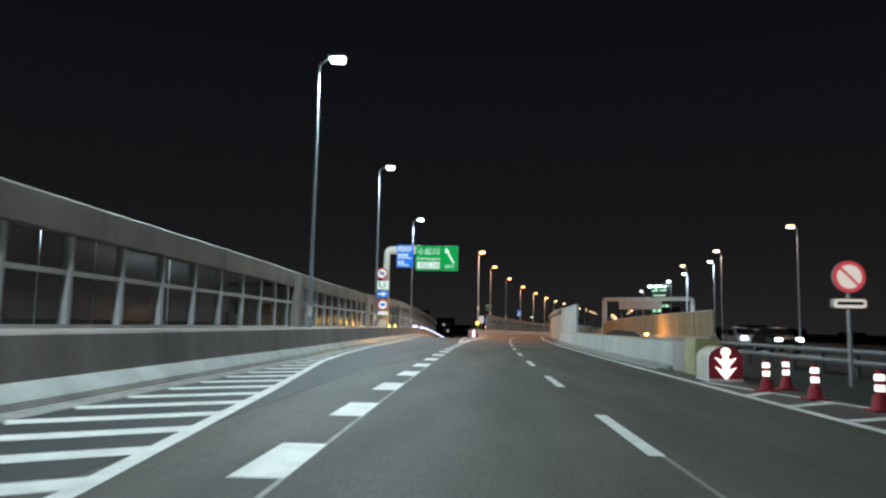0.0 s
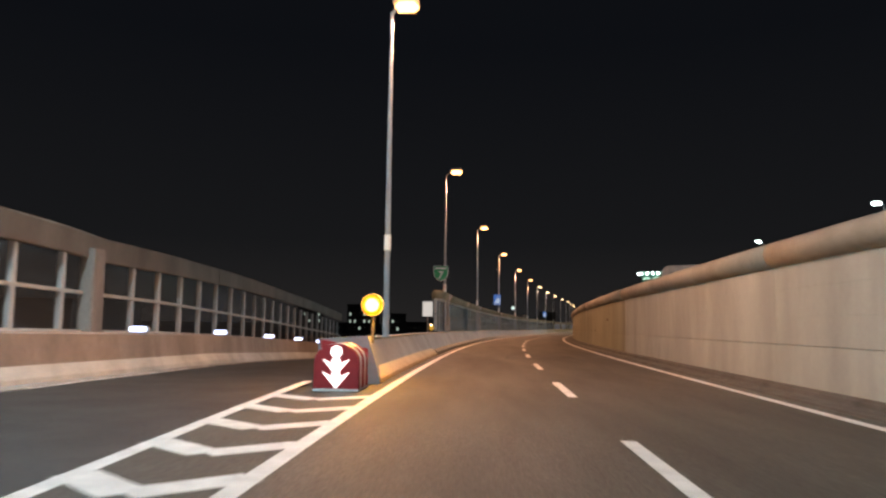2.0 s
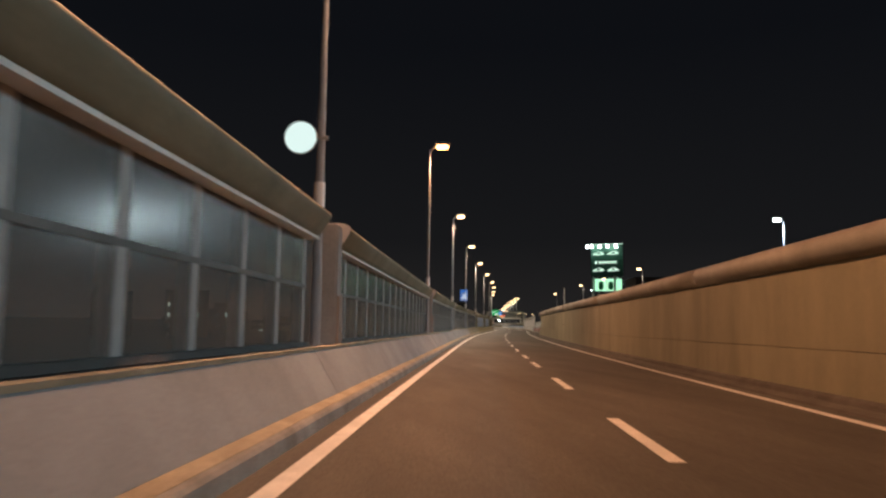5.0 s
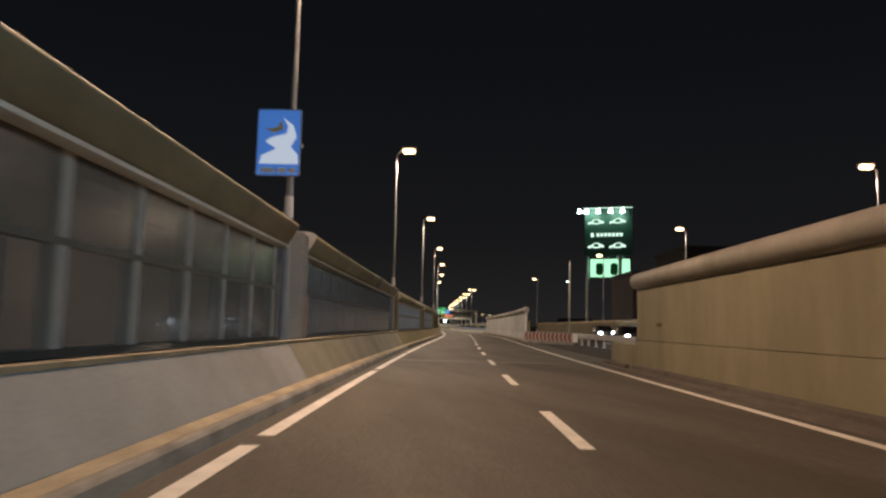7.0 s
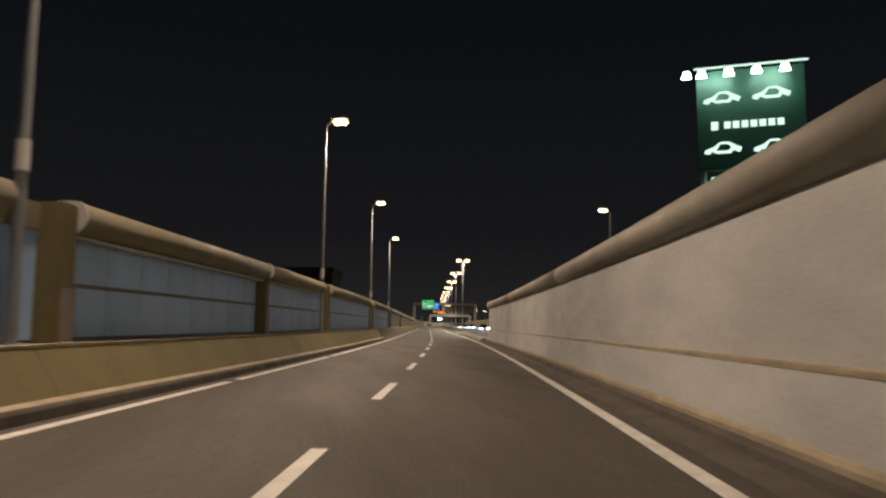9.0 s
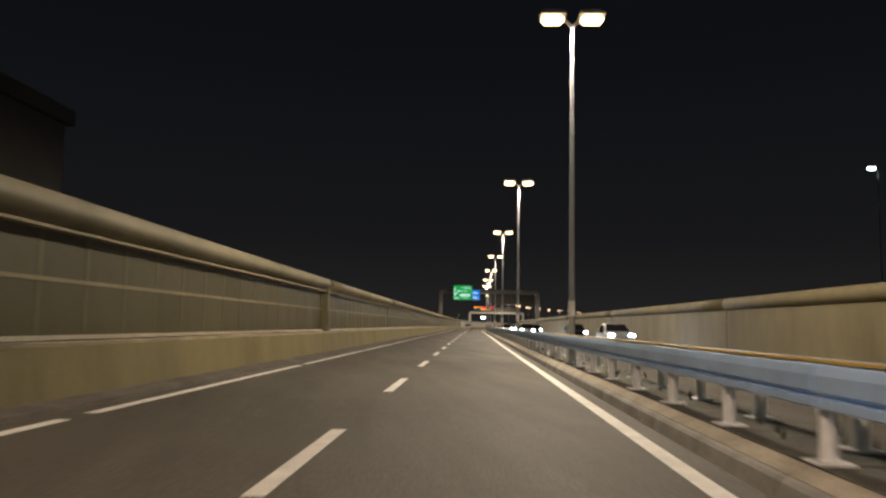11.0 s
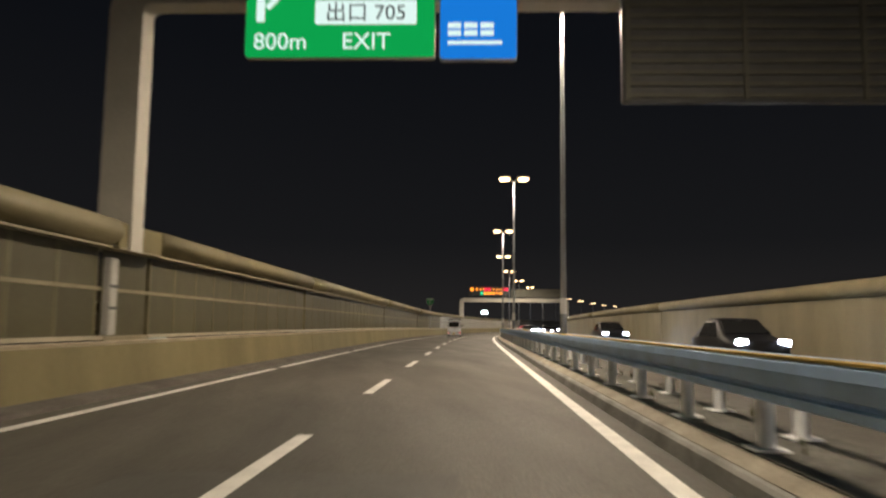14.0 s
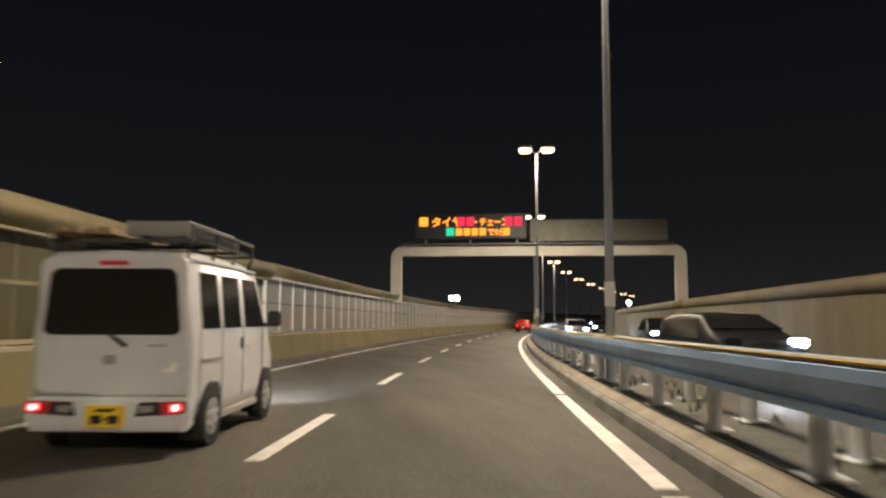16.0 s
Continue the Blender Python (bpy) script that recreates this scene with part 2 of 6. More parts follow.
GANTRY = material("gantry_paint", (0.5, 0.48, 0.42), 0.6, spots=0.15, scale=0.8, grain=0.06, grain_scale=20)
CHEV_RED = material("faded_red", (0.22, 0.035, 0.03), 0.6, spots=0.2, scale=3)
CHEV_WHITE = material("faded_white", (0.38, 0.37, 0.34), 0.6, spots=0.2, scale=3)
CAR_WHITE = material("white_car_paint", (0.68, 0.7, 0.74), 0.25, spots=0.06, scale=2)
CAR_RED = material("red_car_paint", (0.35, 0.02, 0.02), 0.25)
CAR_BLACK = material("black_car_paint", (0.009, 0.009, 0.01), 0.45)
CAR_BLACK.node_tree.nodes["Principled BSDF"].inputs["Specular IOR Level"].default_value = 0.1
CAR_SILVER = material("silver_car_paint", (0.4, 0.41, 0.42), 0.3, 0.6)
DARK_GLASS = material("dark_glass", (0.012, 0.012, 0.012), 0.14)
RUBBER = material("rubber", (0.02, 0.02, 0.02), 0.85, grain=0.2, grain_scale=40)
PLASTIC = material("black_plastic", (0.025, 0.025, 0.025), 0.5)
RIM = material("silver_wheel", (0.5, 0.5, 0.5), 0.45, 0.25, spots=0.2, scale=9)
WOOD = material("plank_wood", (0.3, 0.22, 0.13), 0.8, spots=0.3, scale=3, streak=(6, 0.6, 6))
YELLOW_PLATE = material("yellow_plate", (0.8, 0.55, 0.03), 0.45)
CONE_RED = material("cone_red", (0.34, 0.02, 0.03), 0.6, spots=0.15, scale=6)
SLAT_OCHRE = material("ochre_slat", (0.3, 0.24, 0.15), 0.7, spots=0.2, scale=2, vary=0.25)
BUFF = material("buff_steel", (0.4, 0.36, 0.2), 0.65, spots=0.2, scale=2)
BUILDING = material("building_wall", (0.07, 0.066, 0.066), 0.9, spots=0.2, scale=0.15, grain=0.1, grain_scale=2)
BOARD_BLACK = material("board_dark_green", (0.02, 0.075, 0.05), 0.5)
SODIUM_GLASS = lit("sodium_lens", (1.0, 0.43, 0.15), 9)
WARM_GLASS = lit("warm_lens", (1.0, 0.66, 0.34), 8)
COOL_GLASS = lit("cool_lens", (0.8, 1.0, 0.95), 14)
RAIL_DULL = material("dull_pale_rail", (0.25, 0.215, 0.135), 0.6, spots=0.2, scale=2)
HOT_RED = lit("tail_bulb", (1.0, 0.62, 0.6), 3.0)
TAIL_GLASS = lit("tail_lamp_lens", (1.0, 0.06, 0.07), 2.2)
HEAD_GLASS = lit("head_lamp_lens", (0.75, 0.85, 1.0), 60)
AMBER_GLASS = lit("amber_lens", (1.0, 0.34, 0.01), 2.2)
AMBER_CORE = lit("amber_bulb", (1.0, 0.62, 0.14), 7)
LED_RED = lit("led_red", (1.0, 0.04, 0.09), 1.2)
LED_ORANGE = lit("led_orange", (1.0, 0.3, 0.03), 2.0)
LED_GREEN = lit("led_green", (0.03, 0.8, 0.4), 1.0)
LED_BLUE_WHITE = lit("marker_lens", (0.6, 0.68, 1.0), 5)
ARROW_BAND_GLOW = lit("arrow_band_glow", (1.0, 0.92, 0.9), 3)
WINDOW_GLASS = lit("lit_window", (0.72, 0.88, 0.74), 0.5)
BOARD_GLASS = lit("lit_board", (0.45, 1.0, 0.62), 1.2)
# pictures and lettering glow in place of spotlight falling on the board
BOARD_LINE = lit("lit_board_line", (0.7, 1.0, 0.82), 1.2)
# Sign faces that glow in place of headlight thrown back by reflective sheeting
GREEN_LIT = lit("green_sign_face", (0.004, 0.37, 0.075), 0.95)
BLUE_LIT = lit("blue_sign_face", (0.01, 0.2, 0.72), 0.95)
BRIGHT_BLUE = lit("bright_blue_sign_face", (0.025, 0.2, 0.8), 1.05)
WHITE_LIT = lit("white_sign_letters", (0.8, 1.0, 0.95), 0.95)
POSTER_BLUE = lit("poster_blue_face", (0.06, 0.18, 0.55), 0.8)
POSTER_WHITE = lit("poster_white_face", (0.55, 0.62, 0.74), 0.85)
PALE_SIGN = lit("pale_sign_face", (0.72, 0.66, 0.6), 0.9)
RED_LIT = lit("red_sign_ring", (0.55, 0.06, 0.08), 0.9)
INK = material("sign_ink", (0.02, 0.06, 0.05), 0.5)

# ---- mesh helpers ----


def shell(bm, name, mat, smooth=False):
    me = bpy.data.meshes.new(name)
    bmesh.ops.recalc_face_normals(bm, faces=bm.faces[:])
    bm.to_mesh(me)
    bm.free()
    me.materials.append(mat)
    if smooth:
        for p in me.polygons:
            p.use_smooth = True
    return me


def part(name, bm, mat, parent, label="", smooth=False, m=None):
    me = bm if isinstance(bm, bpy.types.Mesh) else shell(bm, name, mat, smooth)
    ob = new(name, me)
    if parent is not None:
        ob.parent = parent
    if m is not None:
        ob.matrix_basis = m
    return tagged(ob, label)


def thing(name, m, label, category, group="", kind=""):
    ob = new(name)
    ob.matrix_basis = m
    ob.empty_display_size = 0.2
    return tagged(ob, label, category, group, kind)


def box(bm, x0, x1, y0, y1, z0, z1, bevel=0.0):
    r = bmesh.ops.create_cube(bm, size=1)
    for v in r["verts"]:
        v.co = Vector(((x0 + x1) / 2 + v.co.x * (x1 - x0), (y0 + y1) / 2 + v.co.y * (y1 - y0), (z0 + z1) / 2 + v.co.z * (z1 - z0)))
    if bevel:
        edges = list({e for v in r["verts"] for e in v.link_edges})
        bmesh.ops.bevel(bm, geom=edges, offset=bevel, segments=2, affect="EDGES")
    return bm


def rod(bm, a, b, r0, r1=None, n=12, caps=True):
    a, b = Vector(a), Vector(b)
    q = (b - a).to_track_quat("Z", "Y").to_matrix().to_4x4()
    bmesh.ops.create_cone(bm, cap_ends=caps, segments=n, radius1=r0, radius2=r0 if r1 is None else r1, depth=(b - a).length,
                          matrix=Matrix.Translation((a + b) / 2) @ q)
    return bm


def disc(bm, r, y0, y1, x=0.0, z=0.0, n=28):
    return rod(bm, (x, y0, z), (x, y1, z), r, n=n)


def slab(bm, outline, y0, y1):
    """An upright plate from an outline of (x, z), from depth y0 to y1."""
    lo, hi = [bm.verts.new((x, y0, z)) for x, z in outline], [bm.verts.new((x, y1, z)) for x, z in outline]
    bm.faces.new(lo)
    bm.faces.new(hi[::-1])
    for i in range(len(outline)):
        j = (i + 1) % len(outline)
        bm.faces.new((lo[i], lo[j], hi[j], hi[i]))
    return bm


def sweep(name, mat, profile, s0, s1, parent=None, step=3.0, closed=True, bend=None, smooth=False, sink=None, inverse=None):
    """A profile of (d, z) drawn along the road from s0 to s1. bend(s) shifts it sideways, sink(s) upwards."""
    n = max(1, round((s1 - s0) / step))
    bm = bmesh.new()
    rings = []
    for i in range(n + 1):
        s = s0 + (s1 - s0) * i / n
        o, u = (bend(s) if bend else 0), (sink(s) if sink else 0)
        ring = [on(s, d + o, z + u) for d, z in profile]
        rings.append([bm.verts.new(inverse @ p if inverse else p) for p in ring])
    k = len(profile)
    for a, b in zip(rings, rings[1:]):
        for i in range(k if closed else k - 1):
            j = (i + 1) % k
            bm.faces.new((a[i], a[j], b[j], b[i]))
    if closed:
        bm.faces.new(rings[0][::-1])
        bm.faces.new(rings[-1])
    me = shell(bm, name, mat, smooth)
    ob = new(name, me)
    if parent is not None:
        ob.parent = parent
    return ob


def ring_profile(d, z, r, n=14, flat=1.0):
    return [(d + r * math.cos(2 * math.pi * i / n), z + r * flat * math.sin(2 * math.pi * i / n)) for i in range(n)]


def glyphs(text, size, thin, bold):
    """A mesh of built-in lettering, and how far it reaches to the right."""
    cu = bpy.data.curves.new("letter", "FONT")
    cu.body, cu.size, cu.extrude, cu.offset = text, size, thin, bold
    tmp = bpy.data.objects.new("letter", cu)
    me = bpy.data.meshes.new_from_object(tmp)
    bpy.data.objects.remove(tmp)
    return me, max((v.co.x for v in me.vertices), default=0.0)


def letters(text, size, mat, parent, x, y, z, squeeze=1.0, thin=0.004, bold=0.0):
    """Raised lettering that faces back along the road, one part a letter; x is its left edge, z its foot."""
    bar = glyphs("I", size, thin, bold)[1]
    for i, sign in enumerate(text):
        if sign == " ":
            continue
        ahead = glyphs(text[:i] + "I", size, thin, bold)[1] - bar
        me = glyphs(sign, size, thin, bold)[0]
        me.materials.clear()
        me.materials.append(mat)
        ob = new("letter", me)
        ob.parent = parent
        ob.matrix_basis = Matrix.Translation((x + ahead * squeeze, y, z)) @ Matrix.Rotation(radians(90), 4, "X") @ Matrix.Diagonal((squeeze, 1, 1, 1))


def bars(parent, mat, rows, y, name="text_bar"):
    """Writing too small to read: bars x0, x1, z0, z1."""
    for x0, x1, z0, z1 in rows:
        part(name, box(bmesh.new(), x0, x1, y - 0.006, y, z0, z1), mat, parent)


# ---- ground, road and its paint ----
bm = bmesh.new()
bmesh.ops.create_grid(bm, x_segments=8, y_segments=8, size=4000)
ground = part("ground", bm, EARTH, None, "dark open ground reaching to the horizon")
ground.matrix_basis = pose(0, 400, -5.3)
tagged(ground, category="ground", kind="structure")


def ramp_edge(s):
    return float(np.interp(s, [-80, -32, -13, 1, 10, 19, 25, 36, 45, 60, 80, 110, 140], [-6.9, -7.15, -7.3, -7.85, -8.05, -8.4, -8.8, -9.4, -9.9, -11.1, -13.4, -17.6, -22.5]))


def ramp_sink(s):
    return float(np.interp(s, [-80, 38, 50, 65, 85, 115, 145], [0, 0, -0.2, -0.7, -1.5, -2.9, -4.3]))


tagged(sweep("road", ASPHALT, [(-4.6, 0), (4.6, 0), (4.6, -1.2), (-4.6, -1.2)], -75, 960), "worn dark grey asphalt carriageway of an expressway", "road", kind="structure")
tagged(sweep("pavement", APRON, [(4.62, -0.02), (45, -0.02), (45, -5.2), (4.62, -5.2)], -75, 318, step=8), "dark asphalt apron beside the expressway", "pavement", kind="structure")
tagged(sweep("road_opposite", ASPHALT, [(4.62, -0.01), (13.5, -0.01), (13.5, -5.2), (4.62, -5.2)], 318.1, 960, step=8), "asphalt carriageway of the opposite direction", "road", kind="structure")
bm = bmesh.new()
_rings = []
for i in range(58):
    s = -75 + i * 4
    inner = float(np.interp(s, [-80, 41, 55, 145], [-4.61, -4.61, -4.8, -12]))
    corners = ((ramp_edge(s) - 1.2, 0), (inner, 0), (inner, -0.5), (ramp_edge(s) - 1.2, -0.5))
    _rings.append([bm.verts.new(on(s, d, ramp_sink(s) + z)) for d, z in corners])
for p, q in zip(_rings, _rings[1:]):
    for k in range(4):
        bm.faces.new((p[k], p[(k + 1) % 4], q[(k + 1) % 4], q[k]))
_ramp = part("ramp", bm, PATCH, None)
tagged(_ramp, "grey asphalt exit lane sloping away from the expressway", "road", kind="structure")

paint = thing("road_paint", Matrix(), "white painted lines and dashes on the asphalt", "road marking", kind="structure")


def stripe(name, points, width, z=0.005, sink=None):
    """A flat painted strip through points (s, d)."""
    bm = bmesh.new()
    fine = []
    for (s0, d0), (s1, d1) in zip(points, points[1:]):
        n = max(1, round(abs(s1 - s0) / 4))
        fine += [(s0 + (s1 - s0) * i / n, d0 + (d1 - d0) * i / n) for i in range(n)]
    fine.append(points[-1])
    pairs = []
    for i, (s, d) in enumerate(fine):
        sa, da = fine[max(0, i - 1)]
        sb, db = fine[min(len(fine) - 1, i + 1)]
        t = Vector((sb - sa, db - da)).normalized()
        u = sink(s) if sink else 0
        pairs.append([bm.verts.new(on(s - t.y * w, d + t.x * w, z + u)) for w in (-width / 2, width / 2)])
    for a, b in zip(pairs, pairs[1:]):
        bm.faces.new((a[0], a[1], b[1], b[0]))
    return part(name, bm, PAINT, paint)


for a, b in ((-75, 251.05), (251.35, 498.6), (498.8, 533.8), (534.05, 540.8), (541.05, 960)):
    stripe("right_edge_line", [(a, 3.17), (b, 3.17)], 0.18)
_breaks = [13.0, 181.9] + [198.1 + 11.42 * k for k in range(40)]
for a, b in zip(_breaks, _breaks[1:] + [960]):
    stripe("left_edge_line", [(a + (0.3 if a > 14 else 0), -3.17), (b - 0.3, -3.17)], 0.18)
# far ends of the dashes: three runs whose beats differ a little
dash_ends = [-27.6 + 7.68 * i for i in range(-5, 24)] + [155.1 + 7.68 * i for i in range(0, 22)] + [323.0 + 7.68 * i for i in range(0, 80)]
for s in dash_ends:
    stripe("lane_dash", [(s - 3.15, 0), (s, 0)], 0.16)
for i in range(-6, 9):
    stripe("wide_dash", [(3.77 * i - 17.1, -3.28), (3.77 * i - 15.5, -3.28)], 0.43)
# the hatched strip beside the exit lane
HATCH = [(-46, -3.4), (-32.8, -4.33), (-25.1, -5.16), (-15.5, -6.37), (-9.6, -6.85), (-0.4, -7.3), (8, -7.55), (20.3, -8.1), (27.8, -8.6), (36, -9.1), (45, -9.6), (60, -10.8), (80, -13.1), (110, -17.3)]
stripe("exit_edge_line", HATCH, 0.18, sink=ramp_sink)
for i in range(26):
    s = -46 + 1.35 * i
    d = float(np.interp(s, [p[0] for p in HATCH], [p[1] for p in HATCH]))
    e = ramp_edge(s) + 0.4
    if e < d - 0.25:
        stripe("hatch_bar", [(s, d), (s - 0.66 * (d - e), e)], 0.4, z=0.006)
# the gore
GORE = [(13.2, -3.45), (17.3, -3.75), (22.5, -3.95), (31, -4.48), (36.4, -4.75), (40.8, -4.95)]
stripe("gore_line", GORE, 0.18)
for i in range(15):
    s = 16.2 + 1.55 * i
    d = float(np.interp(s, [p[0] for p in GORE], [p[1] for p in GORE]))
    mid = (d - 3.17) / 2
    stripe("gore_bar", [(s, d), (s - 0.6, mid)], 0.36, z=0.007)
    stripe("gore_bar", [(s - 0.6, mid), (s, -3.17)], 0.36, z=0.0065)
# wedge beside the right edge line
WEDGE = [(-20.6, 3.45), (-24.7, 4.2), (-29, 5.2), (-34, 6.6)]
stripe("wedge_line", WEDGE, 0.15)
for s in (-23.2, -25.0, -26.8, -28.6, -30.4):
    d = float(np.interp(-s, [-p[0] for p in WEDGE], [p[1] for p in WEDGE]))
    stripe("wedge_bar", [(s - 0.8, 3.25), (s, d)], 0.22, z=0.006)
for s, d0, d1, w in ((6.35, 0.0, 3.5, 0.2), (14.5, -3.3, 3.4, 0.1), (101.8, -2.9, -1.55, 0.14), (215.2, -3.3, 3.5, 0.75), (250.95, -3.5, 3.5, 0.26), (251.7, -3.5, 3.5, 0.26), (520.25, -3.5, 3.5, 0.2), (520.7, -3.5, 3.5, 0.16), (485.8, -1.6, 1.2, 0.16), (406.7, 1.7, 2.8, 0.14)):
    stripe("joint_line", [(s, d0), (s + 0.02, d1)], w, z=0.0035).data.materials[0] = PALE_JOINT if s < 7 else FAINT_JOINT if 210 < s < 260 else JOINT
for k in range(4):
    stripe("worn_dash", [(64.95 + 1.05 * k, 0), (65.4 + 1.05 * k, 0)], 0.12, z=0.0035).data.materials[0] = JOINT
# grooves left by older markings
for a, b, d in ((-50, 13, -3.08), (-33, -30.3, 0.06), (-0.4, 3.9, 0.2)):
    stripe("old_line", [(a, d), (b, d)], 0.05, z=0.0028).data.materials[0] = JOINT
for i, (s, d) in enumerate(((52, 0.4), (76, -1.2), (182, 0.6), (388, 1.6), (414, -0.6), (455, 0.3), (500, 1.2))):
    bm = bmesh.new()
    q = [on(s + a, d + b, 0.002) for a, b in ((0, -1.3), (0.1, 1.2), (4.4, 1.3), (4.3, -1.2))]
    bm.faces.new([bm.verts.new(p) for p in q])
    tagged(part("asphalt_patch", bm, MENDED, None), "darker mended patch in the asphalt", "road patch", kind="structure")

# ---- walls and barriers ----


def barrier(name, s0, s1, parts_, label, category, group=""):
    root = thing(name, stand(s0, parts_[0][2][0][0]), label, category, group, "structure")
    inv = root.matrix_basis.inverted()
    for nm, mat, prof, *rest in parts_:
        sweep(nm, mat, prof, s0, s1, root, inverse=inv, smooth=bool(rest))
    return root, inv


def upright(name, mesh, root, inv, s, d, z=0.0):
    """A shared mesh as a part of a barrier, standing at its place along the road."""
    ob = new(name, mesh)
    ob.parent = root
    ob.matrix_basis = inv @ stand(s, d, z)
    return ob


KERB_PROFILE = [(-3.48, 0), (-3.5, 0.12), (-3.53, 0.15), (-3.57, 0.165), (-3.57, -0.1), (-3.48, -0.1)]
GORE_FOOT = [(-3.48, 0), (-3.5, 0.07), (-3.54, 0.11), (-3.73, 0.265), (-3.73, -0.1), (-3.48, -0.1)]
LEDGE_PROFILE = [(-3.572, 0.1), (-3.572, 0.168), (-3.6, 0.176), (-3.73, 0.195), (-3.73, 0.1)]
PARAPET_PROFILE = [(-3.733, -0.1), (-3.733, 0.2), (-4.08, 0.78), (-4.12, 0.82), (-4.68, 0.83), (-4.72, -0.1)]
CAP_PROFILE = [(-4.085, 0.785), (-4.07, 0.83), (-4.1, 0.845), (-4.135, 0.843), (-4.135, 0.828), (-4.12, 0.823)]
PIERS = [65.2 + 23.05 * i for i in range(32)]

ends = [40.6, 54.8, 65.2] + PIERS[1:12]
for a, b in zip(ends, ends[1:]):
    barrier("parapet", a + 0.012, b - 0.012, ([("foot", GORE_TAN, GORE_FOOT)] if a < 50 else [("kerb", KERB if a < 220 else DARK_GUTTER, KERB_PROFILE), ("ledge", SAND_EDGE, LEDGE_PROFILE)]) + [("wall_face", CONCRETE if a < 200 else OLIVE_CONCRETE if a < 220 else OCHRE_WALL, PARAPET_PROFILE), ("coping", SAND_EDGE, CAP_PROFILE)],
            "grey concrete parapet with dusty kerb along the road", "parapet", "parapets along the road")
PLAIN_PARAPET = [(-3.96, -0.1), (-4.0, 0.1), (-4.1, 0.76), (-4.15, 0.79), (-4.68, 0.8), (-4.72, -0.1)]
GUTTER = [(-3.6, 0), (-3.63, 0.05), (-3.98, 0.09), (-3.98, -0.1), (-3.6, -0.1)]
for a, b in zip(PIERS[11:], PIERS[12:]):
    barrier("parapet", a + 0.012, b - 0.012, [("gutter", DARK_GUTTER, GUTTER), ("wall_face", OCHRE_WALL, PLAIN_PARAPET), ("coping", SAND_EDGE, [(-4.095, 0.76), (-4.085, 0.81), (-4.2, 0.825), (-4.2, 0.795)])],
            "pale concrete parapet with gutter along the road", "parapet", "parapets along the road")

# noise barriers on the parapet: posts, panels, rails and a round hood, open at the lamp poles
PANEL_MESH, POST_MESH, PIER_MESH = {}, {}, {}


def noise_bay(s0, s1, kind, label, pier=True):
    """A run of panels under a hood that leans out over the road; nose is the height of the hood's front, low that of its lower edge."""
    post_paint = {"clear": FENCE_POST, "tinted": FENCE_POST, "pale": PALE_POST, "blue": DIM_POST, "grey": GREY_POST}[kind]
    nose, low = {"clear": (2.87, 2.49), "tinted": (2.87, 2.49), "pale": (2.8, 2.45), "blue": (2.77, 2.345), "grey": (2.77, 2.375)}[kind]
    mid, rise = 0.87 + (low - 0.87) * 0.53, nose - low
    paint_ = DULL_HOOD if s0 > 340 else HOOD
    hood = [(-4.5, low), (-4.2, low)]
    hood += [(d, low + rise * k) for d, k in ((-4.14, 0.22), (-4.08, 0.46), (-4.03, 0.68), (-4.01, 0.84), (-4.015, 0.93), (-4.045, 1.0))]
    if kind in ("grey", "blue"):
        hood = [(-4.5, low), (-4.22, low)] + [(d, low + rise * k) for d, k in ((-4.15, 0.1), (-4.08, 0.24), (-4.03, 0.38), (-4.008, 0.52), (-4.015, 0.66), (-4.045, 0.82))]
    hood += [(-4.11, nose + 0.03), (-4.22, nose + 0.045), (-4.38, nose + 0.045), (-4.55, nose + 0.02), (-4.62, nose - 0.1), (-4.6, low)]
    root, inv = barrier("noise_barrier", s0, s1, [
        ("hood", paint_, hood, 1),
        ("lower_rail", {"blue": POST_STEEL, "clear": PALE_POST, "tinted": POST_STEEL, "pale": PALE_POST, "grey": RAIL_DULL}[kind], [(-4.19, low - 0.045), (-4.19, low - 0.002), (-4.5, low - 0.002), (-4.5, low - 0.045)]),
        ("middle_rail", RAIL_DULL if kind == "grey" else DIM_POST, [(-4.36, mid - 0.03), (-4.36, mid + 0.03), (-4.48, mid + 0.03), (-4.48, mid - 0.03)]),
        ("base_rail", RAIL_DULL if kind == "grey" else DARK_STEEL, [(-4.26, 0.84), (-4.3, 0.9), (-4.54, 0.9), (-4.54, 0.84)])], label, "noise barrier", "noise barriers along the road")
    face = {"clear": CLEAR_PANEL, "tinted": BLUE_HAZE, "pale": HAZY_PANEL, "blue": BLUE_PANEL, "grey": GREY_PANEL}[kind]
    if kind not in POST_MESH:
        h, top = low - 0.84, nose - 0.83
        wide = {"clear": 0.09, "tinted": 0.08, "pale": 0.06, "blue": 0.06, "grey": 0.045}[kind]
        POST_MESH[kind] = shell(box(box(bmesh.new(), -0.07, 0.07, -wide, wide, 0, h, 0.008), -0.1, 0.1, -0.09, 0.09, 0, 0.03), "post", post_paint)
        # the recess in front of each run: fascia, panel and pier, counted back from the run's start
        PIER_MESH[kind] = [
            ("pier", shell(box(bmesh.new(), -0.14, 0.26, -0.42, -0.03, 0.0, top - 0.01, 0.03), "pier", CONCRETE if kind in ("clear", "tinted") else GREY_POST if kind == "grey" else OCHRE_WALL)),
            ("pier_box", shell(box(bmesh.new(), 0.262, 0.3, -0.4, -0.05, 0.02, h * 0.5, 0.012), "pier_box", GREY_POST if kind == "grey" else DARK_CONCRETE)),
            ("recess_fascia", shell(box(bmesh.new(), -0.18, -0.06, -1.64, -0.42, h + 0.02, top - 0.03, 0.02), "recess_fascia", paint_)),
            ("recess_panel", shell(box(bmesh.new(), -0.12, -0.09, -1.64, -0.42, 0.05, h + 0.015), "recess_panel", face))]
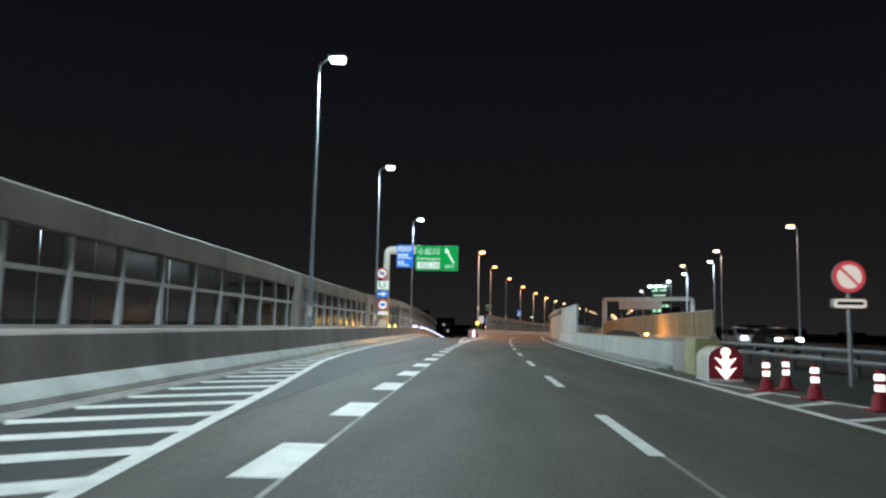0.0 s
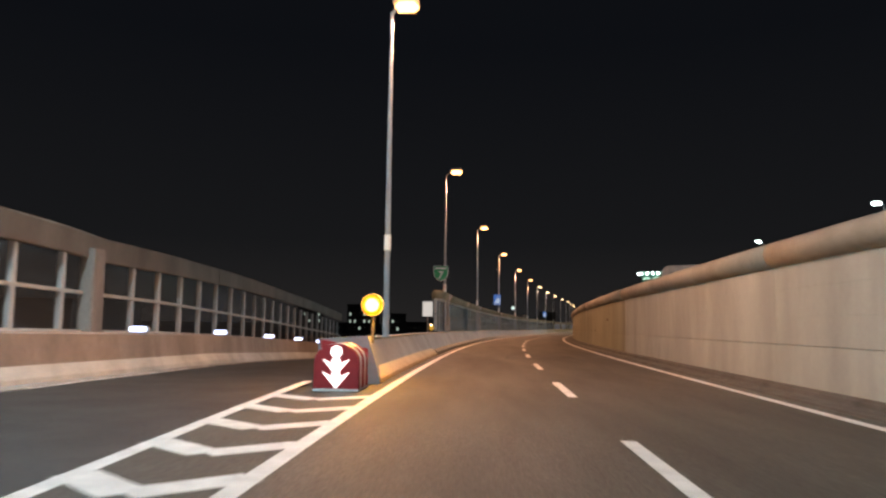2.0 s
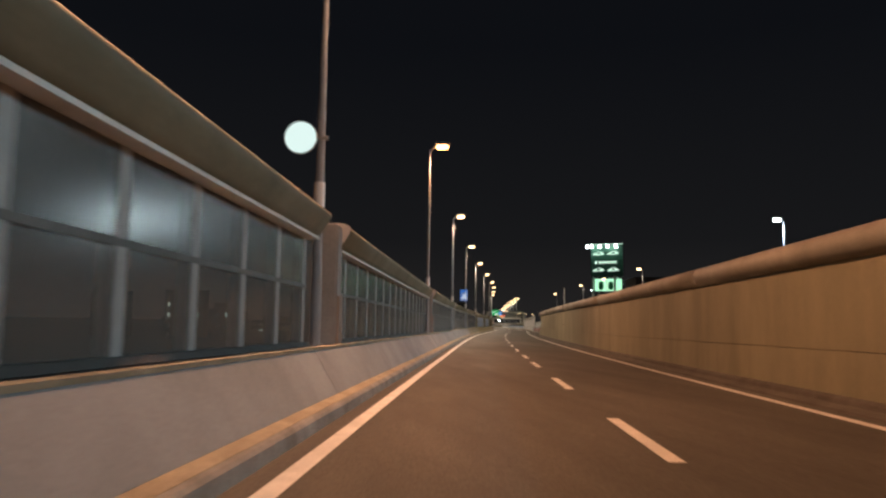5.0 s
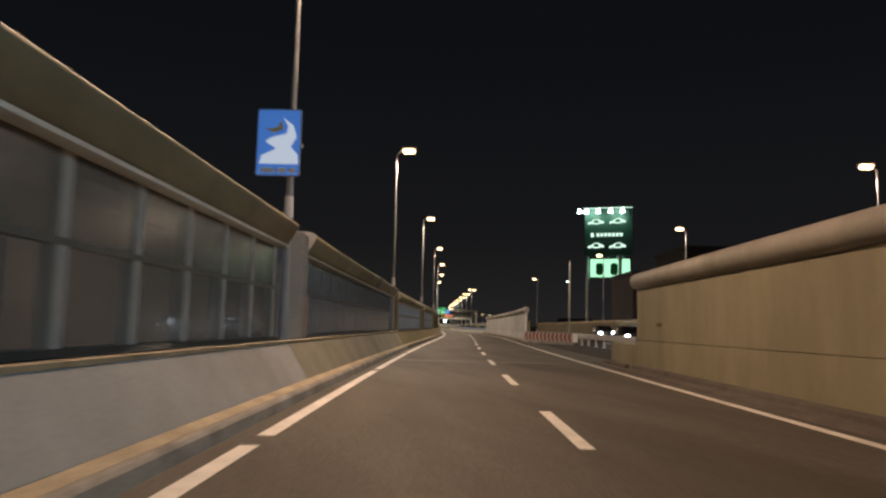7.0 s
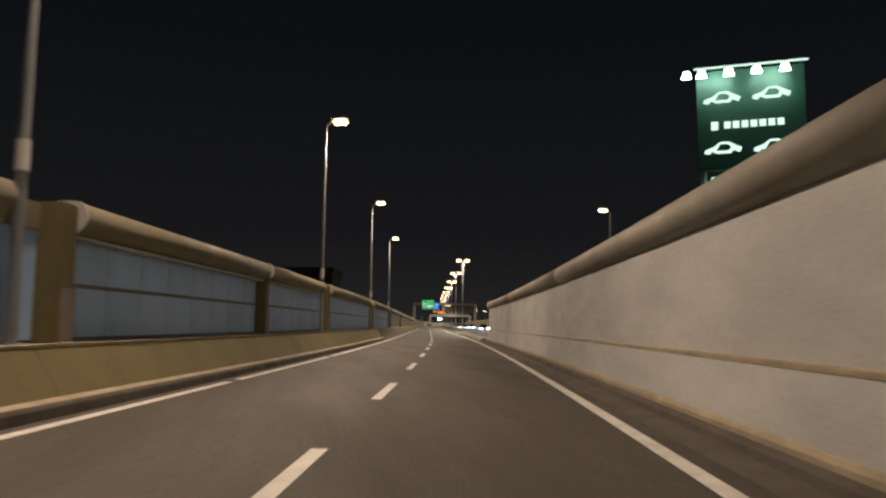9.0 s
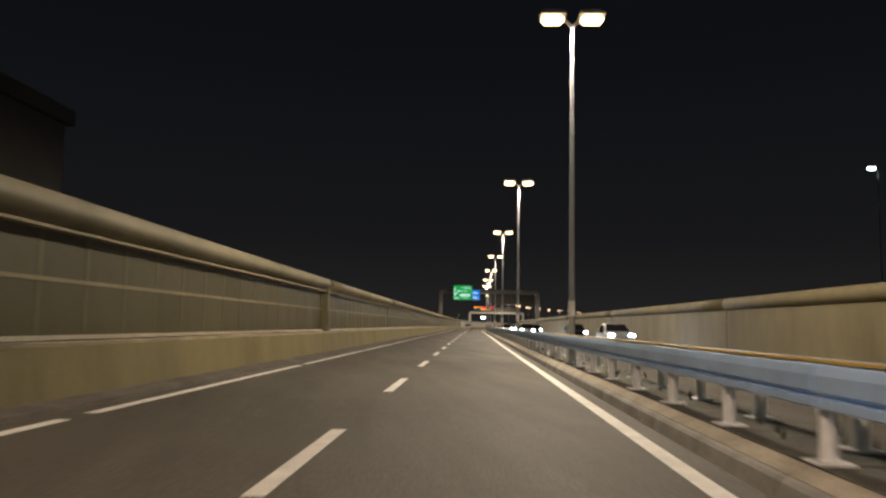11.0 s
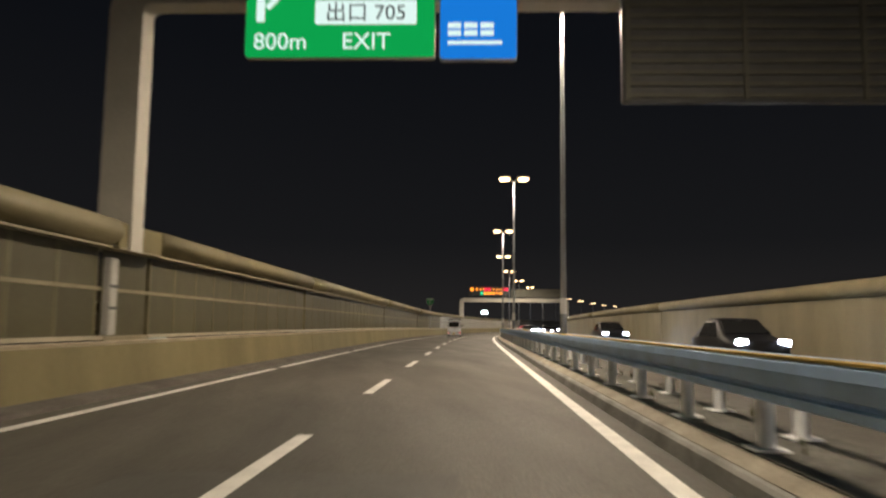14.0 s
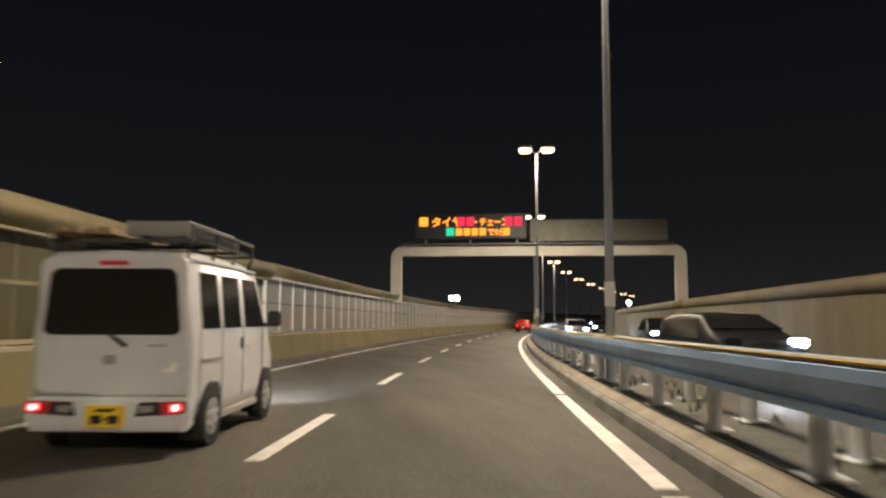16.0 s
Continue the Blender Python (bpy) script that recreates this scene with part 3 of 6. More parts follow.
        PANEL_MESH[kind] = [shell(box(bmesh.new(), -0.012, 0.012, -0.615, 0.615, z0, z1), "panel", m2) for z0, z1, m2 in ((0.89, mid - 0.032, LOWER_PANEL if kind == "clear" else face), (mid + 0.032, low - 0.047, face))]
    n = max(1, round((s1 - s0 - 0.3) / {"grey": 1.2, "blue": 1.25}.get(kind, 1.38)))
    step = (s1 - s0 - 0.3) / n
    for i in range(n + 1):
        s = s0 + 0.15 + step * i
        upright("post", POST_MESH[kind], root, inv, s, {"grey": -4.435, "blue": -4.447, "pale": -4.42, "clear": -4.438, "tinted": -4.472}[kind], 0.83)
        if i < n:
            for me in PANEL_MESH[kind]:
                p = upright("panel", me, root, inv, s + step / 2, -4.385)
                p.scale = (1, (step - 0.02) / 1.23, 1)
    if pier:
        for nm, me in PIER_MESH[kind][:2 if pier == "joint" else 4]:
            upright(nm, me, root, inv, s0, -4.4, 0.83)
        sweep("end_cap", DULL_HOOD if kind == "grey" else FENCE_POST, [(-4.2 + (d + 4.2) * 1.04, low + 0.12 + (z - low - 0.12) * 1.06) for d, z in hood], s0 - 0.028, s0 - 0.002, root, inverse=inv)
    return root


# runs of the noise barrier between the recesses of the lamp poles
LEFT_LAMPS = [44.74, 65.42, 88.48, 111.3, 134.3, 157.3, 180.3, 203.0, 225.4, 248.4, 271.4, 292.9, 314.0, 335.4]
noise_bay(62.9, 66.0, "clear", "short noise barrier of clear panels at the gore", False)
recesses = sorted([(s + 0.6, s + 2.25) for s in LEFT_LAMPS[1:]] + [(79.66, 80.1), (283.96, 284.4), (366.0, 366.46)])
for (g, a), (b, _) in zip(recesses, recesses[1:]):
    kind = "clear" if a < 203 else "tinted" if a < 226 else "blue" if a < 335 else "grey"
    noise_bay(a, b, kind, {"clear": "noise barrier of clear panels, steel posts and overhanging hood", "tinted": "noise barrier of hazy bluish panels with overhanging hood", "blue": "noise barrier of blue-grey panels with overhanging hood",
                           "grey": "noise barrier of dull grey panels with round hood"}[kind], "joint" if a - g < 1 else True)
for i, b in enumerate(PIERS[14:]):
    a = 366.46 if i == 0 else PIERS[13 + i] + 0.01
    if a < 466 < b:
        noise_bay(a, 465.4, "grey", "noise barrier of dull grey panels with round hood", False)
        a = 467.1
    noise_bay(a, b, "grey" if i < 8 else "pale", "noise barrier of dull grey panels with round hood" if i < 8 else "noise barrier of clear panels, pale posts and round hood", "joint" if i == 0 else False)

# flat infill of the barrier in front of the gantry's column
infill = thing("barrier_infill", stand(466.25, -4.4, 0.83), "flat ochre infill of the noise barrier below the gantry column", "noise barrier", kind="structure")
part("fascia", box(bmesh.new(), 0.24, 0.3, -0.83, 0.83, 1.53, 1.95, 0.015), OCHRE_WALL, infill)
part("lower_rail", box(bmesh.new(), 0.0, 0.32, -0.83, 0.83, 1.49, 1.528, 0.006), RAIL_DULL, infill)
for z0, z1 in ((0.06, 0.8), (0.87, 1.488)):
    part("panel", box(bmesh.new(), 0.0, 0.024, -0.83, 0.83, z0, z1), GREY_PANEL, infill)
part("middle_rail", box(bmesh.new(), -0.04, 0.04, -0.83, 0.83, 0.803, 0.867, 0.006), RAIL_DULL, infill)
part("base_rail", box(bmesh.new(), -0.1, 0.13, -0.83, 0.83, -0.01, 0.058, 0.01), RAIL_DULL, infill)
cable_box = part("cable_box", box(bmesh.new(), 0.03, 0.16, -0.8, -0.52, 0.08, 1.36, 0.02), POST_STEEL, infill, "grey upright cable box")
for z in (0.5, 0.86):
    part("band", box(bmesh.new(), 0.162, 0.175, -0.8, -0.52, z, z + 0.05, 0.004), DARK_STEEL, cable_box)

clamp = thing("junction_box", stand(218.2, -4.05, 2.46), "small dark junction box fixed on the barrier's hood", "junction box")
part("case", box(bmesh.new(), -0.12, 0.1, -0.12, 0.12, 0, 0.36, 0.02), DARK_STEEL, clamp)
part("lid", box(bmesh.new(), 0.102, 0.115, -0.11, 0.11, 0.02, 0.34, 0.004), PLASTIC, clamp)

# barrier and fence of the exit lane
def lane_barrier(s0, s1):
    d0 = ramp_edge(s0)
    root = thing("ramp_parapet", stand(s0, d0), "concrete parapet with a pale sloping foot beside the exit lane", "parapet", "parapets of the exit lane", "structure")
    inv = root.matrix_basis.inverted()
    for nm, mat, prof in (("foot", FOOT, [(0, 0), (-0.03, 0.12), (-0.2, 0.34), (-0.2, -0.3), (0, -0.3)]),
                          ("wall_face", DARK_CONCRETE, [(-0.2, -0.3), (-0.2, 0.345), (-0.28, 0.92), (-0.34, 0.97), (-2.25, 0.96), (-2.33, -0.3)]),
                          ("gutter", KERB, [(0.34, 0.004), (0.02, 0.03), (0.02, -0.05), (0.34, -0.05)])):
        sweep(nm, mat, prof, s0, s1, root, bend=ramp_edge, sink=ramp_sink, inverse=inv, step=2)


def fence_lift(s):
    return ramp_sink(s) + float(np.interp(s, [-40, -10, 12, 32, 44.9, 45, 57, 75, 120], [0.12, 0.05, 0.02, 0.32, 0.34, 0.26, 0.55, 0.75, 0.75]))


def fence_bay(s0, s1):
    root = thing("ramp_fence", stand(s0, ramp_edge(s0) - 1.95), "open steel fence of posts and rails under a broad top panel", "fence", "fences of the exit lane", "structure")
    inv = root.matrix_basis.inverted()
    for nm, mat, prof in (("top_panel", FENCE_TOP, [(-1.95, 2.56), (-1.85, 2.57), (-1.84, 2.6), (-1.85, 3.17), (-1.89, 3.22), (-1.99, 3.22), (-2.03, 3.14), (-2.03, 2.58)]),
                          ("middle_rail", POST_STEEL, [(-1.93, 1.93), (-1.93, 2.02), (-2.02, 2.02), (-2.02, 1.93)]),
                          ("base_rail", POST_STEEL, [(-1.91, 0.95), (-1.91, 1.03), (-2.05, 1.03), (-2.05, 0.95)])):
        sweep(nm, mat, prof, s0, s1, root, bend=ramp_edge, sink=fence_lift if nm == "top_panel" else ramp_sink, inverse=inv, step=2, smooth=False)
    for i in range(9):
        s = s0 + 2 * i
        upright("post", fence_post, root, inv, s, ramp_edge(s) - 1.98, 0.96 + ramp_sink(s))
        pane = upright("pane", fence_pane, root, inv, s + 1, ramp_edge(s + 1) - 1.99, 1.02 + ramp_sink(s + 1))
        pane.matrix_basis = pane.matrix_basis @ Matrix.Rotation(-math.atan((ramp_edge(s + 1.2) - ramp_edge(s + 0.8)) / 0.4), 4, "Z")


fence_post = shell(box(bmesh.new(), -0.07, 0.07, -0.08, 0.08, 0, 2.15, 0.01), "post", FENCE_POST)
fence_pane = shell(box(bmesh.new(), -0.005, 0.005, -0.92, 0.92, 0, 2.1), "pane", FENCE_GLASS)
for i in range(9):
    a = -70.6 + 18 * i
    lane_barrier(a, a + 17.98)
    fence_bay(a + 0.02, a + 17.96)

column = shell(box(box(bmesh.new(), -0.2, 0.2, -0.28, 0.28, -0.1, 2.18, 0.03), -0.24, 0.24, -0.33, 0.33, -0.1, 0.05, 0.01), "column", DARK_CONCRETE)
for s in (-29.0, -7.5, 13.4, 20.2, 33.7, 44.7):
    ob = new("fence_pier", column)
    ob.matrix_basis = stand(s, ramp_edge(s) - 1.86, ramp_sink(s) + 0.96)
    tagged(ob, "grey concrete pier between two runs of fence", "pier", "piers of the fence", "structure")

# right side: low parapet, tall wall with a tube on top, opening, tall wall, then the median
R_PARAPET = [(3.98, -0.1), (4.0, 0.2), (4.08, 0.82), (4.12, 0.86), (4.6, 0.86), (4.62, -0.1)]
R_FLUSH = [(4.16, -0.1), (4.17, 0.2), (4.19, 0.85), (4.5, 0.855), (4.55, -0.1)]
R_LOW = [(4.16, -0.1), (4.17, 0.72), (4.2, 0.76), (4.5, 0.76), (4.55, -0.1)]
R_KERB = [(3.5, 0), (3.53, 0.035), (3.76, 0.05), (3.79, 0.02), (3.84, 0.02), (3.86, 0.1), (3.98, 0.14), (3.98, -0.1), (3.5, -0.1)]
R_TUBE, HIGH_TUBE = ring_profile(4.24, 2.585, 0.25, 18), ring_profile(4.24, 2.615, 0.25, 18)
LEDGE_R = [(4.07, 0.82), (4.065, 0.865), (4.2, 0.87), (4.2, 0.84)]
for a, b, kind in [(212.91, 216.3, 4), (-15.8, -2.6, 0), (-2.5, 10.7, 0), (10.8, 23.6, 1)] + [(23.7 + 17.2 * i, 23.69 + 17.2 * (i + 1), 2) for i in range(11)] + [(252.38, 268.05, 3)] + [(251.7 + 16.4 * i, 268.05 + 16.4 * i, 3) for i in range(1, 4)]:
    rows = [("kerb", DARK_GUTTER if kind > 1 else KERB, R_KERB if kind != 2 else [(p[0] + (0.17 if p[0] > 3.8 else 0), p[1]) for p in R_KERB]),
            ("parapet_face", LIGHT_CONCRETE if kind == 0 else PALE_WALL if kind in (1, 3) else COOL_PANEL if a < 50 else AMBER_TINTED_WALL, R_FLUSH if kind == 2 else R_LOW if kind == 4 else R_PARAPET)]
    cool = kind == 2 and a < 50
    if kind not in (2, 4):
        rows.append(("ledge", SAND_EDGE, LEDGE_R))
    if kind == 3:
        rows.append(("foot", SAND_EDGE, [(3.965, 0.12), (3.96, 0.19), (3.99, 0.24), (4.03, 0.24), (4.03, 0.12)]))
    if kind == 1:
        rows.append(("wall_panel", PALE_WALL, [(4.2, 0.86), (4.2, 2.72), (4.35, 2.72), (4.35, 0.86)]))
    if kind == 3 or (kind == 2 and a > 60):
        rows.append(("wall_panel", PALE_WALL if kind == 3 else AMBER_TINTED_WALL, [(4.2, 0.861), (4.198, 0.863), (4.198, 2.4), (4.4, 2.4), (4.4, 0.861)]))
    if kind == 2 and a < 60:
        rows += [("wall_board", COOL_PANEL if cool else AMBER_TINTED_WALL, [(4.2, z + 0.001), (4.199, z + 0.002), (4.199, z + 0.512), (4.2, z + 0.513), (4.4, z + 0.513), (4.4, z + 0.001)]) for z in (0.86, 1.374, 1.888)]
    if kind in (2, 3):
        rows += [("tube", TUBE, HIGH_TUBE if kind == 3 else R_TUBE, 1)]
    barrier("tall_wall" if 0 < kind < 4 else "low_wall", a, b, rows, "pale panelled wall with a round tube along its top" if kind in (2, 3) else "pale concrete wall beside the road",
            "wall", "walls beside the road")

# pilaster that ends the second tall wall
end_post = thing("wall_pilaster", stand(252.2, 4.3, 0.86), "pale upright pilaster at the end of the wall", "pilaster", kind="structure")
# shaft paler than the wall: headlights on the end face, put into its colour
part("shaft", box(bmesh.new(), -0.13, 0.03, -0.1, 0.17, 0, 1.6, 0.03), PALE_POST, end_post)
part("tube_cap", rod(bmesh.new(), (-0.06, -0.1, 1.755), (-0.06, 0.17, 1.755), 0.19, 0.262, n=20), PALE_WALL, end_post, "pale rounded cap of the tube")


def verge_edge(s):
    return 3.9 + 0.345 * (s - 215.6)


# kerb and bare verge that widen from the wall to the slip road
tagged(sweep("kerb", BED, [(0, 0), (0.03, 0.12), (0.06, 0.14), (0.24, 0.15), (0.24, -0.05), (0, -0.05)], 215.6, 230.4, bend=verge_edge, step=1.0), "dirty kerb widening towards the slip road", "kerb", kind="structure")
bm = bmesh.new()
_rows = [[bm.verts.new(on(s, d, z)) for d, z in ((verge_edge(s) + 0.25, 0.13), (13.3, 0.16), (13.3, -0.1), (verge_edge(s) + 0.25, -0.1))] for s in np.linspace(216.5, 230.3, 12)]
for p, q in zip(_rows, _rows[1:]):
    for k in range(4):
        bm.faces.new((p[k], p[(k + 1) % 4], q[(k + 1) % 4], q[k]))
bm.faces.new(_rows[0])
bm.faces.new(_rows[-1][::-1])
tagged(part("verge", bm, BROWN_EARTH, None), "bare brown verge between the kerb and the wall", "ground", kind="structure")

# small plates and stains on the tall wall
plate = shell(box(bmesh.new(), -0.012, 0.012, -0.2, 0.2, -0.05, 0.05, 0.005), "plate", RUST)
for s, z in ((64, 1.55), (70, 1.0), (84, 1.65), (180, 1.35), (189, 1.0), (197, 1.4), (197, 1.0), (210.5, 1.3)):
    ob = new("wall_plate", plate)
    ob.matrix_basis = stand(s, 4.19, z)
    tagged(ob, "small rusty plate fixed to the pale wall", "plate", "plates on the wall")

# median: kerb, guard rail on white posts
rail_post = shell(box(rod(bmesh.new(), (0, 0, 0), (0, 0, 0.6), 0.062, n=16), -0.13, 0.13, -0.13, 0.13, 0, 0.02, 0.006), "post", WHITE_POST)
for i in range(24):
    a = 317.3 + 26 * i
    root, inv = barrier("guard_rail", a, a + 25.95, [
        ("beam", RAIL_BLUE, [(3.82, 0.62), (3.795, 0.635), (3.79, 0.69), (3.835, 0.7), (3.835, 0.725), (3.79, 0.74), (3.78, 0.85), (3.795, 0.92), (3.86, 0.935), (3.96, 0.935), (3.96, 0.62)]),
        ("top_strip", LAMPLIT_TOP, [(3.81, 0.937), (3.81, 0.955), (3.96, 0.955), (3.96, 0.937)]),
        ("back_beam", RAIL_BLUE, [(4.4, 0.66), (4.4, 0.92), (4.5, 0.92), (4.5, 0.66)])],
        "blue-grey steel guard rail on white posts in the median", "guard rail", "guard rails of the median")
    for k in range(13):
        upright("post", rail_post, root, inv, a + 2 * k, 3.9, 0.24)
        upright("post", rail_post, root, inv, a + 2 * k + 0.6, 4.42, 0.24)
    barrier("median_kerb", a, a + 25.95, [("kerb", KERB, [(3.5, 0), (3.53, 0.13), (3.56, 0.155), (3.6, 0.165), (3.6, -0.05), (3.5, -0.05)]), ("edge", EDGE, [(3.603, 0.0), (3.603, 0.17), (3.75, 0.235), (3.78, 0.0)]),
                                           ("bed", BED, [(3.783, 0), (3.783, 0.234), (4.75, 0.234), (4.8, 0)])],
            "dusty concrete kerb of the median", "kerb", "kerbs of the median")
# far wall of the opposite carriageway
for i in range(24):
    a = 319 + 25 * i
    barrier("far_wall", a, a + 24.9, [("wall_panel", OLIVE_WALL, [(11.9, -0.1), (11.9, 2.12), (12.1, 2.12), (12.1, -0.1)]), ("tube", DULL_HOOD, ring_profile(11.95, 2.22, 0.24, 14), 1)],
            "pale wall with round top beyond the opposite lanes", "wall", "walls beyond the opposite lanes")
# the side road behind the opening
for i in range(5):
    a = 221 + 20 * i
    barrier("side_wall", a, a + 19.9, [("wall_panel", OLIVE_WALL, [(13.4, 0), (13.4, 1.82), (13.6, 1.82), (13.6, 0)]), ("tube", SAND_EDGE, ring_profile(13.45, 1.92, 0.15, 10), 1)],
            "brownish wall beside the slip road", "wall", "walls beside the slip road")
slat_mesh = shell(box(bmesh.new(), -0.04, 0.04, -0.27, 0.27, 0, 1.6, 0.02), "slat", SLAT_OCHRE)
for i in range(6):
    a = 8.6 + 14 * i
    root, inv = barrier("slatted_wall", a, a + 13.9, [("base", OLD_CONCRETE, [(12.1, 0), (12.1, 0.8), (12.5, 0.8), (12.5, 0)]), ("top_rail", POST_STEEL, [(12.2, 2.38), (12.2, 2.44), (12.4, 2.44), (12.4, 2.38)])],
                        "tall wall of upright buff slats lit by a lamp", "wall", "slatted walls")
    for k in range(23):
        upright("slat", slat_mesh, root, inv, a + 0.3 + 0.6 * k, 12.3, 0.8)
# red and white chevron board closing the wedge
CHEV_A, CHEV_B = on(252.35, 4.1), on(244.7, 7.0)
_along = CHEV_B - CHEV_A
board = thing("chevron_barrier", Matrix.Translation(CHEV_A) @ Matrix.Rotation(math.atan2(_along.y, _along.x), 4, "Z"), "concrete barrier with red and white chevrons", "barrier")
_len = _along.length
part("barrier_body", box(bmesh.new(), 0, _len + 0.75, 0.03, 0.4, 0, 0.86, 0.03), CONCRETE, board)
part("foot", slab(bmesh.new(), [(0.1, -0.05), (0.1, 0.17), (_len + 0.7, 0.17), (_len + 0.7, -0.05)], -0.3, 0.029), KERB, board)
part("white_ground", box(bmesh.new(), 0.18, _len - 0.05, 0.012, 0.028, 0.2, 0.83), CHEV_WHITE, board)
part("end_plate", box(bmesh.new(), _len, _len + 0.72, 0.006, 0.028, 0.2, 0.84, 0.01), SIGN_WHITE, board)
for k in range(12):
    x = 0.2 + 0.66 * k
    part("chevron", slab(bmesh.new(), [(x + 0.24, 0.21), (x + 0.58, 0.21), (x + 0.34, 0.52), (x + 0.58, 0.82), (x + 0.24, 0.82), (x, 0.52)], 0.004, 0.01), CHEV_RED, board)
root = thing("side_guard_rail", stand(229, 8.3), "broad grey guard rail on white posts along the slip road", "guard rail")
inv = root.matrix_basis.inverted()
sweep("beam", FENCE_POST, [(8.3, 0.44), (8.27, 0.48), (8.27, 0.76), (8.3, 0.8), (8.38, 0.8), (8.38, 0.44)], 230.5, 244.6, root, inverse=inv, bend=lambda s: -1.0 * (s - 230.5) / 14)
for k in range(7):
    upright("post", rail_post, root, inv, 231.2 + 2.05 * k, 8.42 - (0.7 + 2.05 * k) / 14, 0.0)

# ---- lamp poles ----


def head_box(bm):
    """A flat tapered lantern, its length along x."""
    slab_pts = [(-0.14, 0.02), (-0.08, 0.1), (0.3, 0.14), (0.52, 0.08), (0.56, 0.0), (-0.14, 0.0)]
    return slab(bm, slab_pts, -0.2, 0.2)


POLE_MESH = {}


def lamp_pole(s, d, high, reach, mat_glass, light, label, group, double=False, foot=0.0, band_at=0.5, radius=0.076):
    """A tapered pole with one lantern (or two) at its top; reach is the arm's length towards the road, band_at the height of its reflective band."""
    key = (high, reach, mat_glass.name, double, foot, radius)
    root = thing("street_lamp", stand(s, d), label, "street lamp", group)
    if key not in POLE_MESH:
        bm = bmesh.new()
        rod(bm, (0, 0, foot), (0, 0, foot + 0.03), radius * 1.9, radius * 1.9)
        rod(bm, (0, 0, foot + 0.02), (0, 0, foot + 0.9), radius * 1.15, radius * 1.1)
        rod(bm, (0, 0, foot + 0.9), (0, 0, high - 0.25), radius, radius * 0.55)
        for sign in ((1, -1) if double else (1 if reach > 0 else -1,)):
            rod(bm, (0, 0, high - 0.3), (sign * abs(reach) * 0.5, 0, high - 0.03), radius * 0.55, radius * 0.5)
            rod(bm, (sign * abs(reach) * 0.5, 0, high - 0.03), (sign * abs(reach) * 0.8, 0, high), radius * 0.5, radius * 0.5)
        heads, lenses = [], []
        for sign in ((1, -1) if double else (1 if reach > 0 else -1,)):
            b1 = head_box(bmesh.new())
            # lens drawn oversize, so its shape takes in the lamp's glare
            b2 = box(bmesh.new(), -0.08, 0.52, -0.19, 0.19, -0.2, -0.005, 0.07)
            for b in (b1, b2):
                for v in b.verts:
                    v.co = Vector((sign * (v.co.x + abs(reach) - 0.23), v.co.y, v.co.z + high))
            heads.append(shell(b1, "lantern", STEEL))
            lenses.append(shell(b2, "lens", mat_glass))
        band = shell(rod(bmesh.new(), (0, 0, foot + band_at), (0, 0, foot + band_at + 0.4), radius * 1.16, radius * 1.12), "reflective_band", SIGN_WHITE)
        POLE_MESH[key] = shell(bm, "pole", POLE_PAINT), heads, lenses, band
    pole, heads, lenses, band = POLE_MESH[key]
    part("pole", pole, None, root)
    part("reflective_band", band, None, root, "white reflective band")
    for h, l in zip(heads, lenses):
        lantern = part("lantern", h, None, root)
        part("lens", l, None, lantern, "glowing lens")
    if light is not None:
        for side in ((reach, -reach) if double else (reach,)):
            lamp = new("lamp_light", light)
            lamp.matrix_basis = stand(s, d + side, high - 0.3) @ Matrix.Rotation(radians(0 if double else math.copysign(22, -reach)), 4, "Y")
    return root


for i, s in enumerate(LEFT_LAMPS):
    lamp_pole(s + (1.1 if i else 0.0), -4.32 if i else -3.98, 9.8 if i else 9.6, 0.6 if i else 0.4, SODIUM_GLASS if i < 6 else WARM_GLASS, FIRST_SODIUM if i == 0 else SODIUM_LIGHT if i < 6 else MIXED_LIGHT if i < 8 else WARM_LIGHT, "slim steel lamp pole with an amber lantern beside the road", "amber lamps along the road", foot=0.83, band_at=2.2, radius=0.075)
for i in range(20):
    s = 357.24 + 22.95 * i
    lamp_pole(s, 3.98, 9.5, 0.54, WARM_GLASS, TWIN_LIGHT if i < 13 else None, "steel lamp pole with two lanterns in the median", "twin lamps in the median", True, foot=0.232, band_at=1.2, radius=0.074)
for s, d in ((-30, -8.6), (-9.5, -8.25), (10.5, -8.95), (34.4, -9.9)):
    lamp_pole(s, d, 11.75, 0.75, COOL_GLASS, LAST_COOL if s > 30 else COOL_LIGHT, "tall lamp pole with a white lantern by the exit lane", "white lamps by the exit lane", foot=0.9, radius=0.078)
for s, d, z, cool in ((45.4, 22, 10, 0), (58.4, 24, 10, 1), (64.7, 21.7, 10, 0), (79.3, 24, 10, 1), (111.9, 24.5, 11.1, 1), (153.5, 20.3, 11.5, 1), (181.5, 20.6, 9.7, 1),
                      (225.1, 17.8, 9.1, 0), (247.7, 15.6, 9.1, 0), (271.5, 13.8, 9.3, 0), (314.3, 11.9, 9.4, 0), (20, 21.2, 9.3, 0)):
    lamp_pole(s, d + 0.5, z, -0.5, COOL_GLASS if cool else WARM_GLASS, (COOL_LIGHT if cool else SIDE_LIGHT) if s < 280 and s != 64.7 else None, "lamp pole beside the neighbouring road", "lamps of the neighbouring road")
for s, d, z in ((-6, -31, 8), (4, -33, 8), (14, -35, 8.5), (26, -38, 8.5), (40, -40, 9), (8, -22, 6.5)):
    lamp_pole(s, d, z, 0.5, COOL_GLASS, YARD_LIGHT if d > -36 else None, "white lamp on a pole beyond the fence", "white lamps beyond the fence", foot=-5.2)

